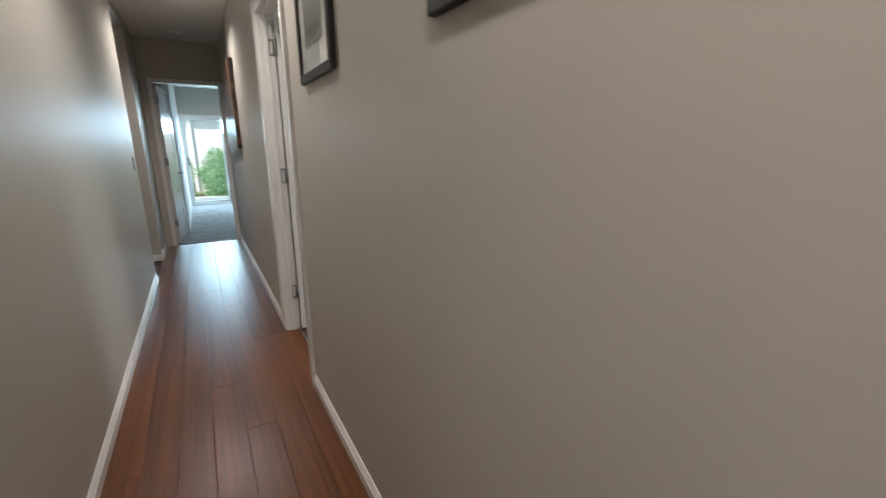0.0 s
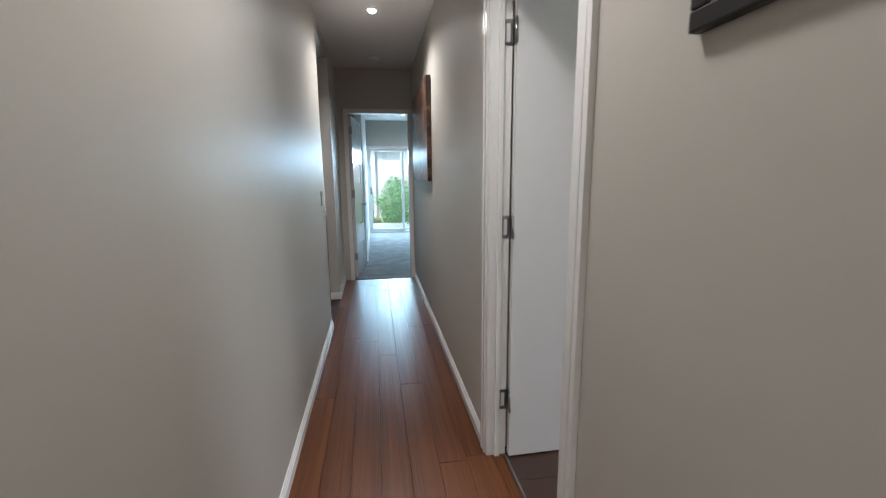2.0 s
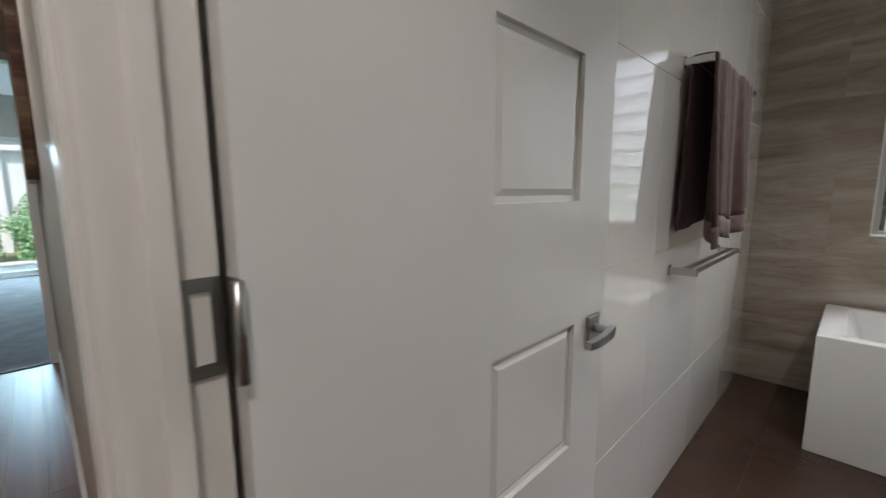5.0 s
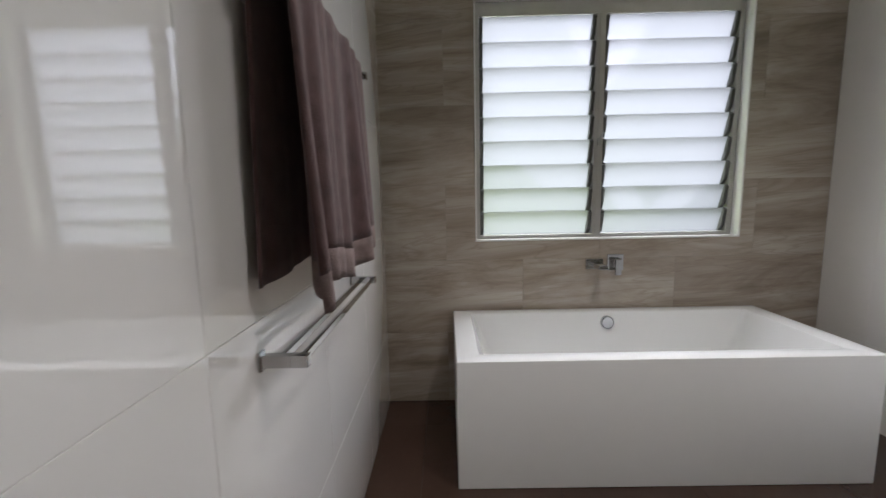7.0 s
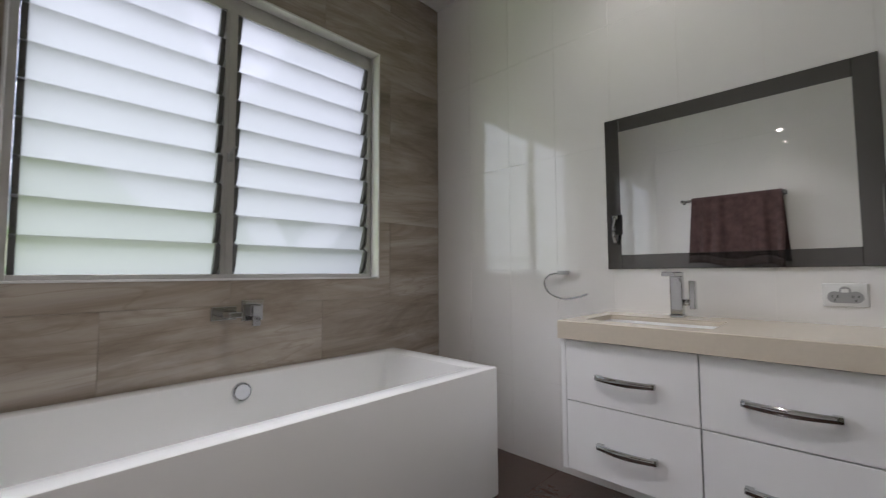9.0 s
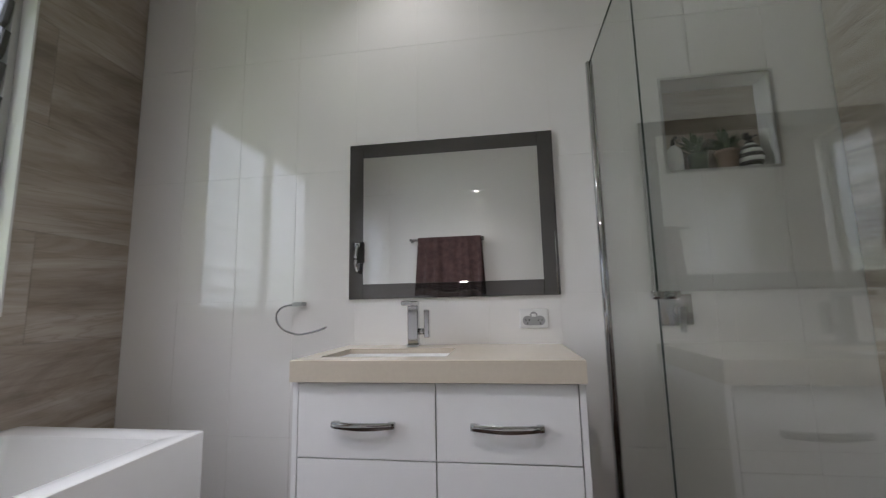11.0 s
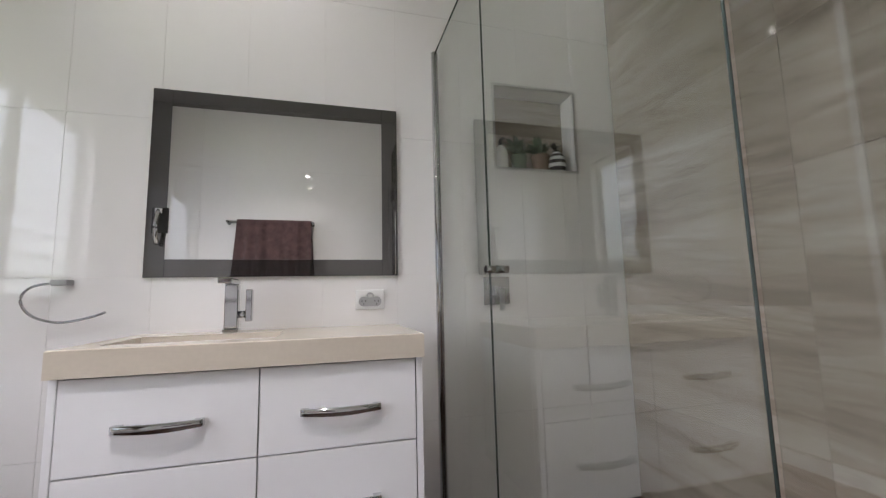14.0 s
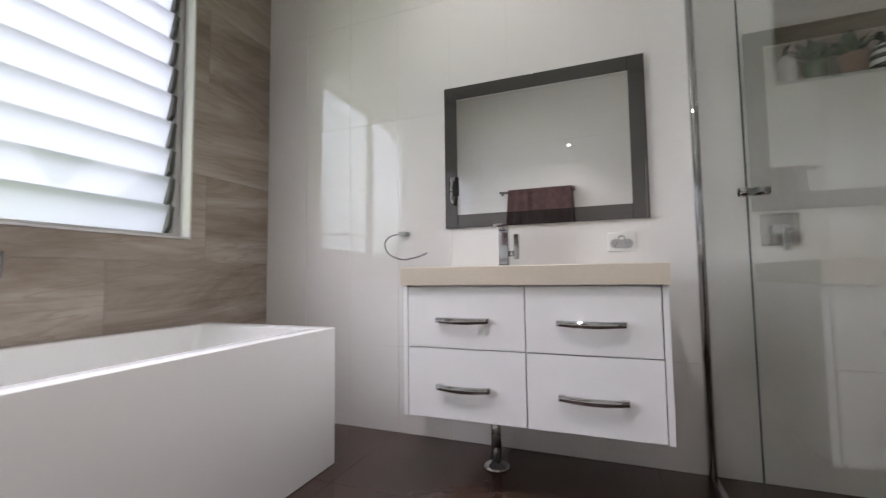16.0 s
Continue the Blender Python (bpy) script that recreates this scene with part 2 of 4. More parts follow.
MATT = mat("white_picture_mat", (0.70, 0.69, 0.66), 0.8, var=0.03)
PRINT = mat("grey_photo_print", (0.30, 0.30, 0.29), 0.4, var=0.75, scale=9)
PLASTW = mat("white_plastic", (0.78, 0.78, 0.77), 0.35, var=0.02)
PLASTG = mat("grey_plastic", (0.36, 0.36, 0.36), 0.4, var=0.05)
DARK = mat("dark_slot", (0.01, 0.01, 0.01), 0.8)
TOWEL = mat("plum_brown_towel", (0.092, 0.050, 0.048), 0.95, var=0.4, scale=22, bump=0.45, bscale=420)
TOWEL.node_tree.nodes["Principled BSDF"].inputs["Sheen Weight"].default_value = 0.12
WOOD = veined("warm_oak", (0.16, 0.06, 0.02), (0.32, 0.13, 0.045), (0.45, 0.21, 0.08), 0.4, along="x", scale=2)
LEAF = mat("green_leaves", (0.16, 0.31, 0.13), 0.5, var=0.5, scale=14)
LEAFD = mat("dark_green_leaves", (0.035, 0.075, 0.028), 0.5, var=0.4, scale=40)
HEM = mat("towel_hem", (0.21, 0.155, 0.145), 0.95, var=0.25, scale=30, bump=0.4, bscale=300)
CLIPG = mat("dark_louvre_clip", (0.10, 0.10, 0.095), 0.45, 0.3, var=0.1)
JSTRIP = mat("pale_joint_strip", (0.30, 0.33, 0.33), 0.3, var=0.1)
BARK = mat("brown_bark", (0.10, 0.065, 0.04), 0.9, var=0.3, scale=20)
GRASS = mat("garden_ground", (0.16, 0.19, 0.08), 0.95, var=0.4, scale=2)
PAVE = mat("pale_concrete", (0.45, 0.44, 0.42), 0.85, var=0.12, scale=4)
RENDERW = mat("white_render", (0.58, 0.58, 0.57), 0.8, var=0.05, scale=2)
ROOFM = mat("grey_roof_sheet", (0.42, 0.45, 0.48), 0.5, var=0.1)
TERRA = mat("brown_clay", (0.20, 0.125, 0.085), 0.8, var=0.15, scale=20)
GLASS = clear_glass("clear_pane", (0.97, 0.98, 0.98))
SHGLASS = clear_glass("shower_glass", (0.915, 0.94, 0.92), 2.0)
GEDGE = mat("dark_glass_edge", (0.035, 0.050, 0.045), 0.05, var=0.1, spec=1.0)
FROST = frosted("frosted_glass")
LENS = glow("lit_lamp_lens", (1.0, 0.90, 0.78), 30.0)

# painted canvas: rust and umber bands running into black at the foot
CANVAS = veined("rust_canvas", (0.015, 0.010, 0.009), (0.075, 0.034, 0.022), (0.30, 0.20, 0.14), 0.35, along="x", scale=0.8, rand=0)

# ---- mesh tools ----


def box(bm, x0, x1, y0, y1, z0, z1, bev=0.0, seg=2):
    """A box between two corners, its edges rounded by bev."""
    vs = [bm.verts.new((x, y, z)) for x in (x0, x1) for y in (y0, y1) for z in (z0, z1)]
    fs = [bm.faces.new([vs[i] for i in q]) for q in ((0, 1, 3, 2), (4, 6, 7, 5), (0, 4, 5, 1), (2, 3, 7, 6), (0, 2, 6, 4), (1, 5, 7, 3))]
    if bev:
        es = list({e for f in fs for e in f.edges})
        bmesh.ops.bevel(bm, geom=es, offset=bev, segments=seg, affect="EDGES", profile=0.5)
    return bm


def boxes(*rows, bev=0.0):
    bm = bmesh.new()
    for r in rows:
        box(bm, *r, bev=bev)
    return bm


def cyl(bm, p, q, r, n=24, r2=None):
    """A capped cylinder or cone from p to q."""
    p, q = Vector(p), Vector(q)
    rot = (q - p).to_track_quat("Z", "Y").to_matrix()
    rings = []
    for c, rr in ((p, r), (q, r if r2 is None else r2)):
        rings.append([bm.verts.new(c + rot @ Vector((rr * math.cos(2 * math.pi * i / n), rr * math.sin(2 * math.pi * i / n), 0))) for i in range(n)])
    for i in range(n):
        f = bm.faces.new((rings[0][i], rings[0][(i + 1) % n], rings[1][(i + 1) % n], rings[1][i]))
        f.smooth = True
    bm.faces.new(rings[0][::-1])
    bm.faces.new(rings[1])
    return bm


def tube(bm, pts, r, n=10):
    """A round bar along a line of points."""
    pts = [Vector(p) for p in pts]
    rings = []
    for i, p in enumerate(pts):
        d = (pts[min(i + 1, len(pts) - 1)] - pts[max(i - 1, 0)]).normalized()
        rot = d.to_track_quat("Z", "Y").to_matrix()
        rings.append([bm.verts.new(p + rot @ Vector((r * math.cos(2 * math.pi * k / n), r * math.sin(2 * math.pi * k / n), 0))) for k in range(n)])
    for a, b in zip(rings, rings[1:]):
        for k in range(n):
            bm.faces.new((a[k], a[(k + 1) % n], b[(k + 1) % n], b[k])).smooth = True
    bm.faces.new(rings[0][::-1])
    bm.faces.new(rings[-1])
    return bm


def lathe(bm, cx, cy, prof, n=28):
    """A turned body from a profile of (radius, height)."""
    rings = [[bm.verts.new((cx + r * math.cos(2 * math.pi * k / n), cy + r * math.sin(2 * math.pi * k / n), z)) for k in range(n)] for r, z in prof]
    for a, b in zip(rings, rings[1:]):
        for k in range(n):
            bm.faces.new((a[k], a[(k + 1) % n], b[(k + 1) % n], b[k])).smooth = True
    bm.faces.new(rings[0][::-1])
    bm.faces.new(rings[-1])
    return bm


def rounded(x0, x1, y0, y1, r, z, n=6):
    """A rectangle's outline with rounded corners at height z."""
    out = []
    for cx, cy, a in ((x1 - r, y1 - r, 0), (x0 + r, y1 - r, 90), (x0 + r, y0 + r, 180), (x1 - r, y0 + r, 270)):
        for i in range(n + 1):
            t = radians(a + 90 * i / n)
            out.append((cx + r * math.cos(t), cy + r * math.sin(t), z))
    return out


def loft(bm, loops, ring=False, cap=(True, True), smooth=True):
    rows = [[bm.verts.new(p) for p in l] for l in loops]
    n = len(rows[0])
    pairs = list(zip(rows, rows[1:])) + ([(rows[-1], rows[0])] if ring else [])
    for a, b in pairs:
        for k in range(n):
            bm.faces.new((a[k], a[(k + 1) % n], b[(k + 1) % n], b[k])).smooth = smooth
    if not ring:
        if cap[0]:
            bm.faces.new(rows[0][::-1])
        if cap[1]:
            bm.faces.new(rows[-1])
    return bm


def mesh_of(name, bm, material):
    bmesh.ops.recalc_face_normals(bm, faces=bm.faces)
    me = bpy.data.meshes.new(name)
    bm.to_mesh(me)
    bm.free()
    me.materials.append(material)
    return me


def part(name, bm, material, parent, label=""):
    """One mesh object under a thing or a part."""
    ob = new(name, mesh_of(name, bm, material))
    ob.parent = parent
    return tagged(ob, label)


def thing(name, label, category, group="", kind="", at=(0, 0, 0)):
    ob = new(name)
    ob.empty_display_size = 0.05
    ob.location = at
    return tagged(ob, label, category, group, kind)


def solid(name, bm, material, label, category, group="", kind=""):
    return tagged(new(name, mesh_of(name, bm, material)), label, category, group, kind)


def setting(name, bm, material, label, category="wall"):
    return solid(name, bm, material, label, category, kind="structure")

# ---- large structure ----
# plan: hall along y, its right wall's face at x = 0; bathroom x 0.08..3.30, y 1.25..3.85
HL, HCEIL, HEND = -0.93, 2.656, 7.48
BX0, BX1, BY0, BY1, BCEIL = 0.08, 3.30, 1.25, 3.85, 2.868
DY0, DY1, DHEAD = 3.035, 3.80, 2.12
WY0, WY1, WZ0, WZ1 = 1.755, 3.306, 0.995, 2.359
TT = 0.0018

floor_hall = setting("floor_hall", boxes((HL - 0.1, 0.085, -1.3, HEND + 0.02, -0.12, -0.014)), GAP, "red-brown polished hardwood plank floor of the hallway", "floor")
setting("floor_side_room", boxes((-4.6, HL - 0.1, 4.4, 9.7, -0.12, -0.004)), PLANK, "red-brown timber floor of the side room", "floor")
floor_bath = setting("floor_bathroom", boxes((0.0885, BX1 + 0.2, BY0 - 0.2, BY1 + 0.2, -0.12, -0.0018)), FGROUT, "dark brown matt tiled bathroom floor", "floor")
setting("floor_carpet", boxes((-1.03, 3.6, HEND + 0.02, 12.0, -0.12, 0.004)), CARPET, "mottled grey carpet floor of the far room", "carpet")

setting("wall_hall_left", boxes((HL - 0.1, HL, -1.3, 5.73, 0, HCEIL), (HL - 0.1, HL, 6.64, HEND, 0, HCEIL), (HL - 0.1, HL, 5.73, 6.64, 2.55, HCEIL)), GREIGE, "greige satin painted hallway wall with an open passage")
setting("wall_hall_right", boxes((0, 0.044, -1.3, DY0 - 0.02, 0, HCEIL), (0, 0.044, DY1 + 0.02, HEND, 0, HCEIL), (0, 0.044, DY0 - 0.02, DY1 + 0.02, DHEAD + 0.02, HCEIL)), GREIGE, "greige satin painted hallway wall beside the bathroom door")
# Unseen plain wall, added only to close the hallway's near end.
setting("wall_hall_near", boxes((HL - 0.1, 0.044, -1.4, -1.3, 0, HCEIL)), GREIGE, "unseen greige wall added to close the hallway")
setting("wall_hall_far", boxes((HL - 0.2, -0.82, HEND, HEND + 0.1, 0, HCEIL), (-0.035, 3.7, HEND, HEND + 0.1, 0, HCEIL), (-0.82, -0.035, HEND, HEND + 0.1, 2.15, HCEIL)), GREIGE, "greige painted wall at the hallway's far end")
setting("ceiling_hall", boxes((HL - 0.2, 0.2, -1.4, HEND + 0.1, HCEIL, HCEIL + 0.15)), CEIL, "white painted hallway ceiling", "ceiling")

# bathroom shell; the glazed pieces are hung on it further down
wall_v = setting("wall_vanity", boxes((0.045, 0.30, BY0 - 0.22, BY0 - TT, 0, BCEIL), (0.75, BX1 + 0.2, BY0 - 0.22, BY0 - TT, 0, BCEIL), (0.30, 0.75, BY0 - 0.22, BY0 - TT, 0, 1.532), (0.30, 0.75, BY0 - 0.22, BY0 - TT, 1.957, BCEIL), (0.30, 0.75, BY0 - 0.22, BY0 - 0.13, 1.532, 1.957)), GROUT, "white glazed tile wall with a shower niche")
wall_t = setting("wall_towel", boxes((0.045, BX1 + 0.2, BY1 + TT, BY1 + 0.2, 0, BCEIL)), GROUT, "white glazed tile wall with towel rails")
wall_w = setting("wall_window", boxes((BX1 + TT, BX1 + 0.2, BY0 - 0.2, BY1 + 0.2, 0, WZ0), (BX1 + TT, BX1 + 0.2, BY0 - 0.2, BY1 + 0.2, WZ1, BCEIL), (BX1 + TT, BX1 + 0.2, BY0 - 0.2, WY0, WZ0, WZ1), (BX1 + TT, BX1 + 0.2, WY1, BY1 + 0.2, WZ0, WZ1)), STONEG, "taupe veined tile wall around a louvre window")
wall_d = setting("wall_door", boxes((0.045, BX0 - TT, BY0 - TT, DY0 - 0.02, 0, BCEIL), (0.045, BX0 - TT, DY1 + 0.02, BY1 + TT, 0, BCEIL), (0.045, BX0 - TT, DY0 - 0.02, DY1 + 0.02, DHEAD + 0.02, BCEIL)), STONEG, "taupe veined tile wall beside the shower and door")
setting("ceiling_bathroom", boxes((0.045, BX1 + 0.2, BY0 - 0.2, BY1 + 0.2, BCEIL, BCEIL + 0.15)), CEIL, "white painted bathroom ceiling", "ceiling")

# far room and side room shells
setting("wall_far_room_left", boxes((-0.76, -0.66, 8.42, 12.0, 0, 2.62)), CEIL, "pale painted wall leading to the glazed doors")
setting("wall_far_room_right", boxes((3.6, 3.7, HEND, 12.1, 0, 2.62)), GREIGE, "greige painted side wall of the far room")
setting("wall_far_room_end", boxes((-1.1, -0.66, 12.0, 12.12, 0, 2.62), (1.25, 3.7, 12.0, 12.12, 0, 2.62), (-0.66, 1.25, 12.0, 12.12, 2.04, 2.62)), GREIGE, "greige painted wall around the glazed sliding doors")
setting("ceiling_far_room", boxes((-1.1, 3.7, HEND + 0.1, 12.12, 2.62, 2.75)), CEIL, "white painted ceiling of the far room", "ceiling")
setting("wall_side_room_end", boxes((-4.7, -1.98, 9.6, 9.7, 0, 2.62), (-1.25, -0.76, 9.6, 9.7, 0, 2.62), (-1.98, -1.25, 9.6, 9.7, 0, 0.66), (-1.98, -1.25, 9.6, 9.7, 1.95, 2.62)), GREIGE, "greige painted wall around the side room window")
setting("wall_side_room_left", boxes((-4.7, -4.6, 4.3, 9.7, 0, 2.62)), GREIGE, "greige painted wall of the side room")
setting("wall_side_room_near", boxes((-4.7, HL - 0.1, 4.3, 4.4, 0, 2.62)), GREIGE, "greige painted near wall of the side room")
setting("wall_side_room_right", boxes((-1.03, -0.95, HEND + 0.1, 9.6, 0, 2.62)), GREIGE, "greige painted wall between the two rooms")
setting("ceiling_side_room", boxes((-4.7, HL - 0.2, 4.3, 9.7, 2.62, 2.75)), CEIL, "white painted ceiling of the side room", "ceiling")
# Unseen slab added to block the sun; edges trimmed to set where its shadow ends.
setting("roof_slab", boxes((-5.0, 3.6, -1.6, 12.3, 3.05, 3.2)), ROOFM, "unseen grey slab that keeps the sun off the rooms", "roof")

# ---- trims ----


def skirting(name, axis, a, b, face, side, label="white gloss moulded skirting board on the floor"):
    """A moulded board along y (axis 'y') or x; face: the wall's face; side: +1 or -1, the way it stands proud."""
    prof = [(0, 0), (0.014, 0), (0.014, 0.048), (0.010, 0.053), (0.010, 0.060), (0.006, 0.066), (0.005, 0.074), (0, 0.078)]
    bm = bmesh.new()
    rows = []
    for t in (a, b):
        rows.append([bm.verts.new((face + side * p, t, z) if axis == "y" else (t, face + side * p, z)) for p, z in prof])
    n = len(prof)
    for k in range(n):
        bm.faces.new((rows[0][k], rows[0][(k + 1) % n], rows[1][(k + 1) % n], rows[1][k]))
    bm.faces.new(rows[0])
    bm.faces.new(rows[1][::-1])
    return setting(name, bm, GLOSSW, label, "baseboard")


skirting("baseboard_1", "y", -1.3, 5.73, HL, 1)
skirting("baseboard_2", "y", 6.64, HEND, HL, 1)
skirting("baseboard_3", "y", -1.3, DY0 - 0.085, 0, -1)
skirting("baseboard_4", "y", DY1 + 0.085, HEND, 0, -1)
skirting("baseboard_5", "x", HL - 0.1, HL + 0.014, 6.64, -1)
skirting("baseboard_6", "x", HL - 0.1, HL, 5.73, 1)
skirting("baseboard_7", "y", 8.42, 12.0, -0.66, 1)


def architrave(name, u0, u1, head, make, w=0.085, bottom=0.0):
    """Moulded trim round an opening: two uprights and a head, of two steps each. make(u0, u1, proud, z0, z1) gives a box."""
    rows = []
    for o0, o1, pr in ((0.0, 0.022, 0.0175), (0.022, 0.030, 0.0135), (0.030, 0.060, 0.0155), (0.060, 0.068, 0.012), (0.068, w - 0.004, 0.0095)):
        o0, o1 = o0 * w / 0.085, min(o1 * w / 0.085, w - 0.004) if o1 < w - 0.004 else w - 0.004
        rows += [make(u0 - w + o0, u0 - w + o1, pr, bottom, head + w - o0), make(u1 + w - o1, u1 + w - o0, pr, bottom, head + w - o0), make(u0 - w + o1, u1 + w - o1, pr, head + w - o1, head + w - o0)]
    return setting(name, boxes(*rows), GLOSSW, "white gloss moulded door architrave", "trim")


architrave("trim_bath_hall", DY0, DY1, DHEAD, lambda a, b, p, z0, z1: (-p, 0.0, a, b, z0, z1))
architrave("trim_far_door", -0.80, -0.055, 2.13, lambda a, b, p, z0, z1: (a, b, HEND - p, HEND, z0, z1), 0.05)
setting("door_frame_bath", boxes((-0.004, 0.088, DY0 - 0.02, DY0, 0, DHEAD + 0.02), (-0.004, 0.088, DY1, DY1 + 0.02, 0, DHEAD + 0.02), (-0.004, 0.088, DY0, DY1, DHEAD, DHEAD + 0.02), (0.03, 0.052, DY0, DY0 + 0.012, 0, DHEAD), (0.03, 0.052, DY1 - 0.012, DY1, 0, DHEAD), (0.03, 0.052, DY0 + 0.012, DY1 - 0.012, DHEAD - 0.012, DHEAD), bev=0.001), GLOSSW, "white gloss door jamb with a stop bead", "door frame")
setting("door_frame_far", boxes((-0.82, -0.80, HEND - 0.003, HEND + 0.104, 0, 2.15), (-0.055, -0.035, HEND - 0.003, HEND + 0.104, 0, 2.15), (-0.80, -0.055, HEND - 0.003, HEND + 0.104, 2.13, 2.15), bev=0.001), GLOSSW, "white gloss door jamb at the hallway's end", "door frame")
setting("threshold_bath", boxes((0.078, 0.0885, DY0, DY1, -0.01, 0.004)), SATIN, "narrow metal threshold strip between timber and tile", "threshold")
setting("threshold_far", boxes((-0.80, -0.055, HEND - 0.004, HEND + 0.026, -0.01, 0.007)), GAP, "dark carpet edge strip in the doorway", "threshold")

# ---- doors ----


def panel_door(name, at, width, height, label, angle, lever_side=1):
    """A flush leaf, hinged at its origin and running along its +x, with a row of square sunk panels near the lock edge; faces -y."""
    d = thing(name, label, "door", kind="structure", at=at)
    d.rotation_euler = (0, 0, radians(angle))
    pw0, pw1 = width - 0.42, width - 0.14
    rows = [(0.15, 0.432), (0.697, 0.98), (1.24, 1.522), (1.785, min(2.06, height - 0.06))]
    bm = bmesh.new()
    xs, zs = [0, pw0, pw1, width], [0.012] + [z for r_ in rows for z in r_] + [height]
    for f, s in ((0.0, 1), (0.035, -1)):
        V = [[bm.verts.new((x, f, z)) for z in zs] for x in xs]
        for i in range(3):
            for k in range(len(zs) - 1):
                q = (V[i][k], V[i + 1][k], V[i + 1][k + 1], V[i][k + 1])
                if i == 1 and k % 2:
                    low = [bm.verts.new(v.co + Vector((0, s * 0.010, 0))) for v in q]
                    for n in range(4):
                        bm.faces.new((q[n], q[(n + 1) % 4], low[(n + 1) % 4], low[n]))
                    bm.faces.new(low)
                else:
                    bm.faces.new(q)
        if f == 0.0:
            front = V
    nz = len(zs)
    rim = [(i, 0) for i in range(4)] + [(3, k) for k in range(1, nz)] + [(i, nz - 1) for i in (2, 1, 0)] + [(0, k) for k in range(nz - 2, 0, -1)]
    for (i, k), (i2, k2) in zip(rim, rim[1:] + rim[:1]):
        bm.faces.new((front[i][k], front[i2][k2], V[i2][k2], V[i][k]))
    part("leaf", bm, DOORW, d)
    for za, zb in rows:
        bm = bmesh.new()
        for f, s in ((0.0, 1), (0.035, -1)):
            base, top = f + s * 0.0098, f + s * 0.0045
            o = [(pw0 + 0.012, za + 0.012), (pw1 - 0.012, za + 0.012), (pw1 - 0.012, zb - 0.012), (pw0 + 0.012, zb - 0.012)]
            i = [(pw0 + 0.024, za + 0.024), (pw1 - 0.024, za + 0.024), (pw1 - 0.024, zb - 0.024), (pw0 + 0.024, zb - 0.024)]
            loft(bm, [[(x, base, z) for x, z in o], [(x, top, z) for x, z in i]], smooth=False)
        part("raised_panel", bm, DOORW, d)
    hz, hx = 0.955, width - 0.062
    for f, s in ((0.0, -1), (0.035, 1)):
        h = part("door_handle", boxes((hx - 0.027, hx + 0.027, min(f, f + s * 0.008), max(f, f + s * 0.008), hz - 0.03, hz + 0.03), bev=0.003), SATIN, d, "satin chrome square rose and lever")
        bm = bmesh.new()
        cyl(bm, (hx, f, hz), (hx, f + s * 0.04, hz), 0.010, 16)
        y0, y1 = sorted((f + s * 0.036, f + s * 0.050))
        loft(bm, [[(x, y, z) for y, z in ((y0 + c, hz - 0.012 + k), (y1 + c, hz - 0.012 + k), (y1 + c, hz + 0.010 - k), (y0 + c, hz + 0.010 - k))] for x, c, k in [(hx + 0.016 - 0.0145 * j, s * 0.010 * math.sin(j / 9 * 2.4), 0.0004 * j) for j in range(10)]], smooth=False)
        part("lever", bm, SATIN, h)
    for z in (0.295, 1.13, 1.935):
        bm = boxes((-0.0025, -0.0005, 0.002, 0.034, z - 0.05, z + 0.05))
        cyl(bm, (-0.004, -0.005, z - 0.05), (-0.004, -0.005, z + 0.05), 0.006, 12)
        part("hinge", bm, SATIN, d)
    return d


panel_door("door_bath", (0.095, 3.765, 0), 0.80, 2.10, "white gloss bathroom door standing open, with square panels", 0.0)
panel_door("door_far", (-0.765, HEND + 0.11, 0), 0.74, 2.11, "white gloss bedroom door standing open", 83.0)


def jamb_hinge(z):
    y0, y1 = DY1 - 0.0025, DY1 - 0.0005
    bm = boxes((0.053, 0.0875, y0, y1, z - 0.05, z - 0.036), (0.053, 0.0875, y0, y1, z + 0.036, z + 0.05), (0.053, 0.060, y0, y1, z - 0.036, z + 0.036), (0.078, 0.0875, y0, y1, z - 0.036, z + 0.036))
    return setting("hinge_plate", bm, SATIN, "satin metal hinge plate on the door jamb", "hinge")


for _z in (0.295, 1.13, 1.935):
    jamb_hinge(_z)

# ---- louvre window ----
win = thing("window_1", "frosted glass louvre window in a grey aluminium frame", "window", kind="structure", at=(BX1 + 0.1, 2.53, WZ0))


def in_window(bm):
    bmesh.ops.translate(bm, verts=bm.verts, vec=(-(BX1 + 0.1), -2.53, -WZ0))
    return bm


XF = BX1 + 0.065
part("reveal_trim", in_window(boxes((BX1 - 0.006, BX1 + 0.13, WY0, WY0 + 0.009, WZ0, WZ1), (BX1 - 0.006, BX1 + 0.13, WY1 - 0.009, WY1, WZ0, WZ1), (BX1 - 0.006, BX1 + 0.13, WY0 + 0.009, WY1 - 0.009, WZ0, WZ0 + 0.009), (BX1 - 0.006, BX1 + 0.13, WY0 + 0.009, WY1 - 0.009, WZ1 - 0.009, WZ1), bev=0.001)), ALUW, win, "white painted reveal lining")
part("window_frame", in_window(boxes((XF, XF + 0.06, WY0 + 0.009, WY0 + 0.037, WZ0 + 0.009, WZ1 - 0.009), (XF, XF + 0.06, WY1 - 0.034, WY1 - 0.009, WZ0 + 0.009, WZ1 - 0.009), (XF, XF + 0.06, WY0 + 0.037, WY1 - 0.034, WZ0 + 0.009, WZ0 + 0.028), (XF, XF + 0.06, WY0 + 0.037, WY1 - 0.034, WZ1 - 0.085, WZ1 - 0.009), bev=0.002)), ALU, win, "grey aluminium frame")
MUL = 2.575
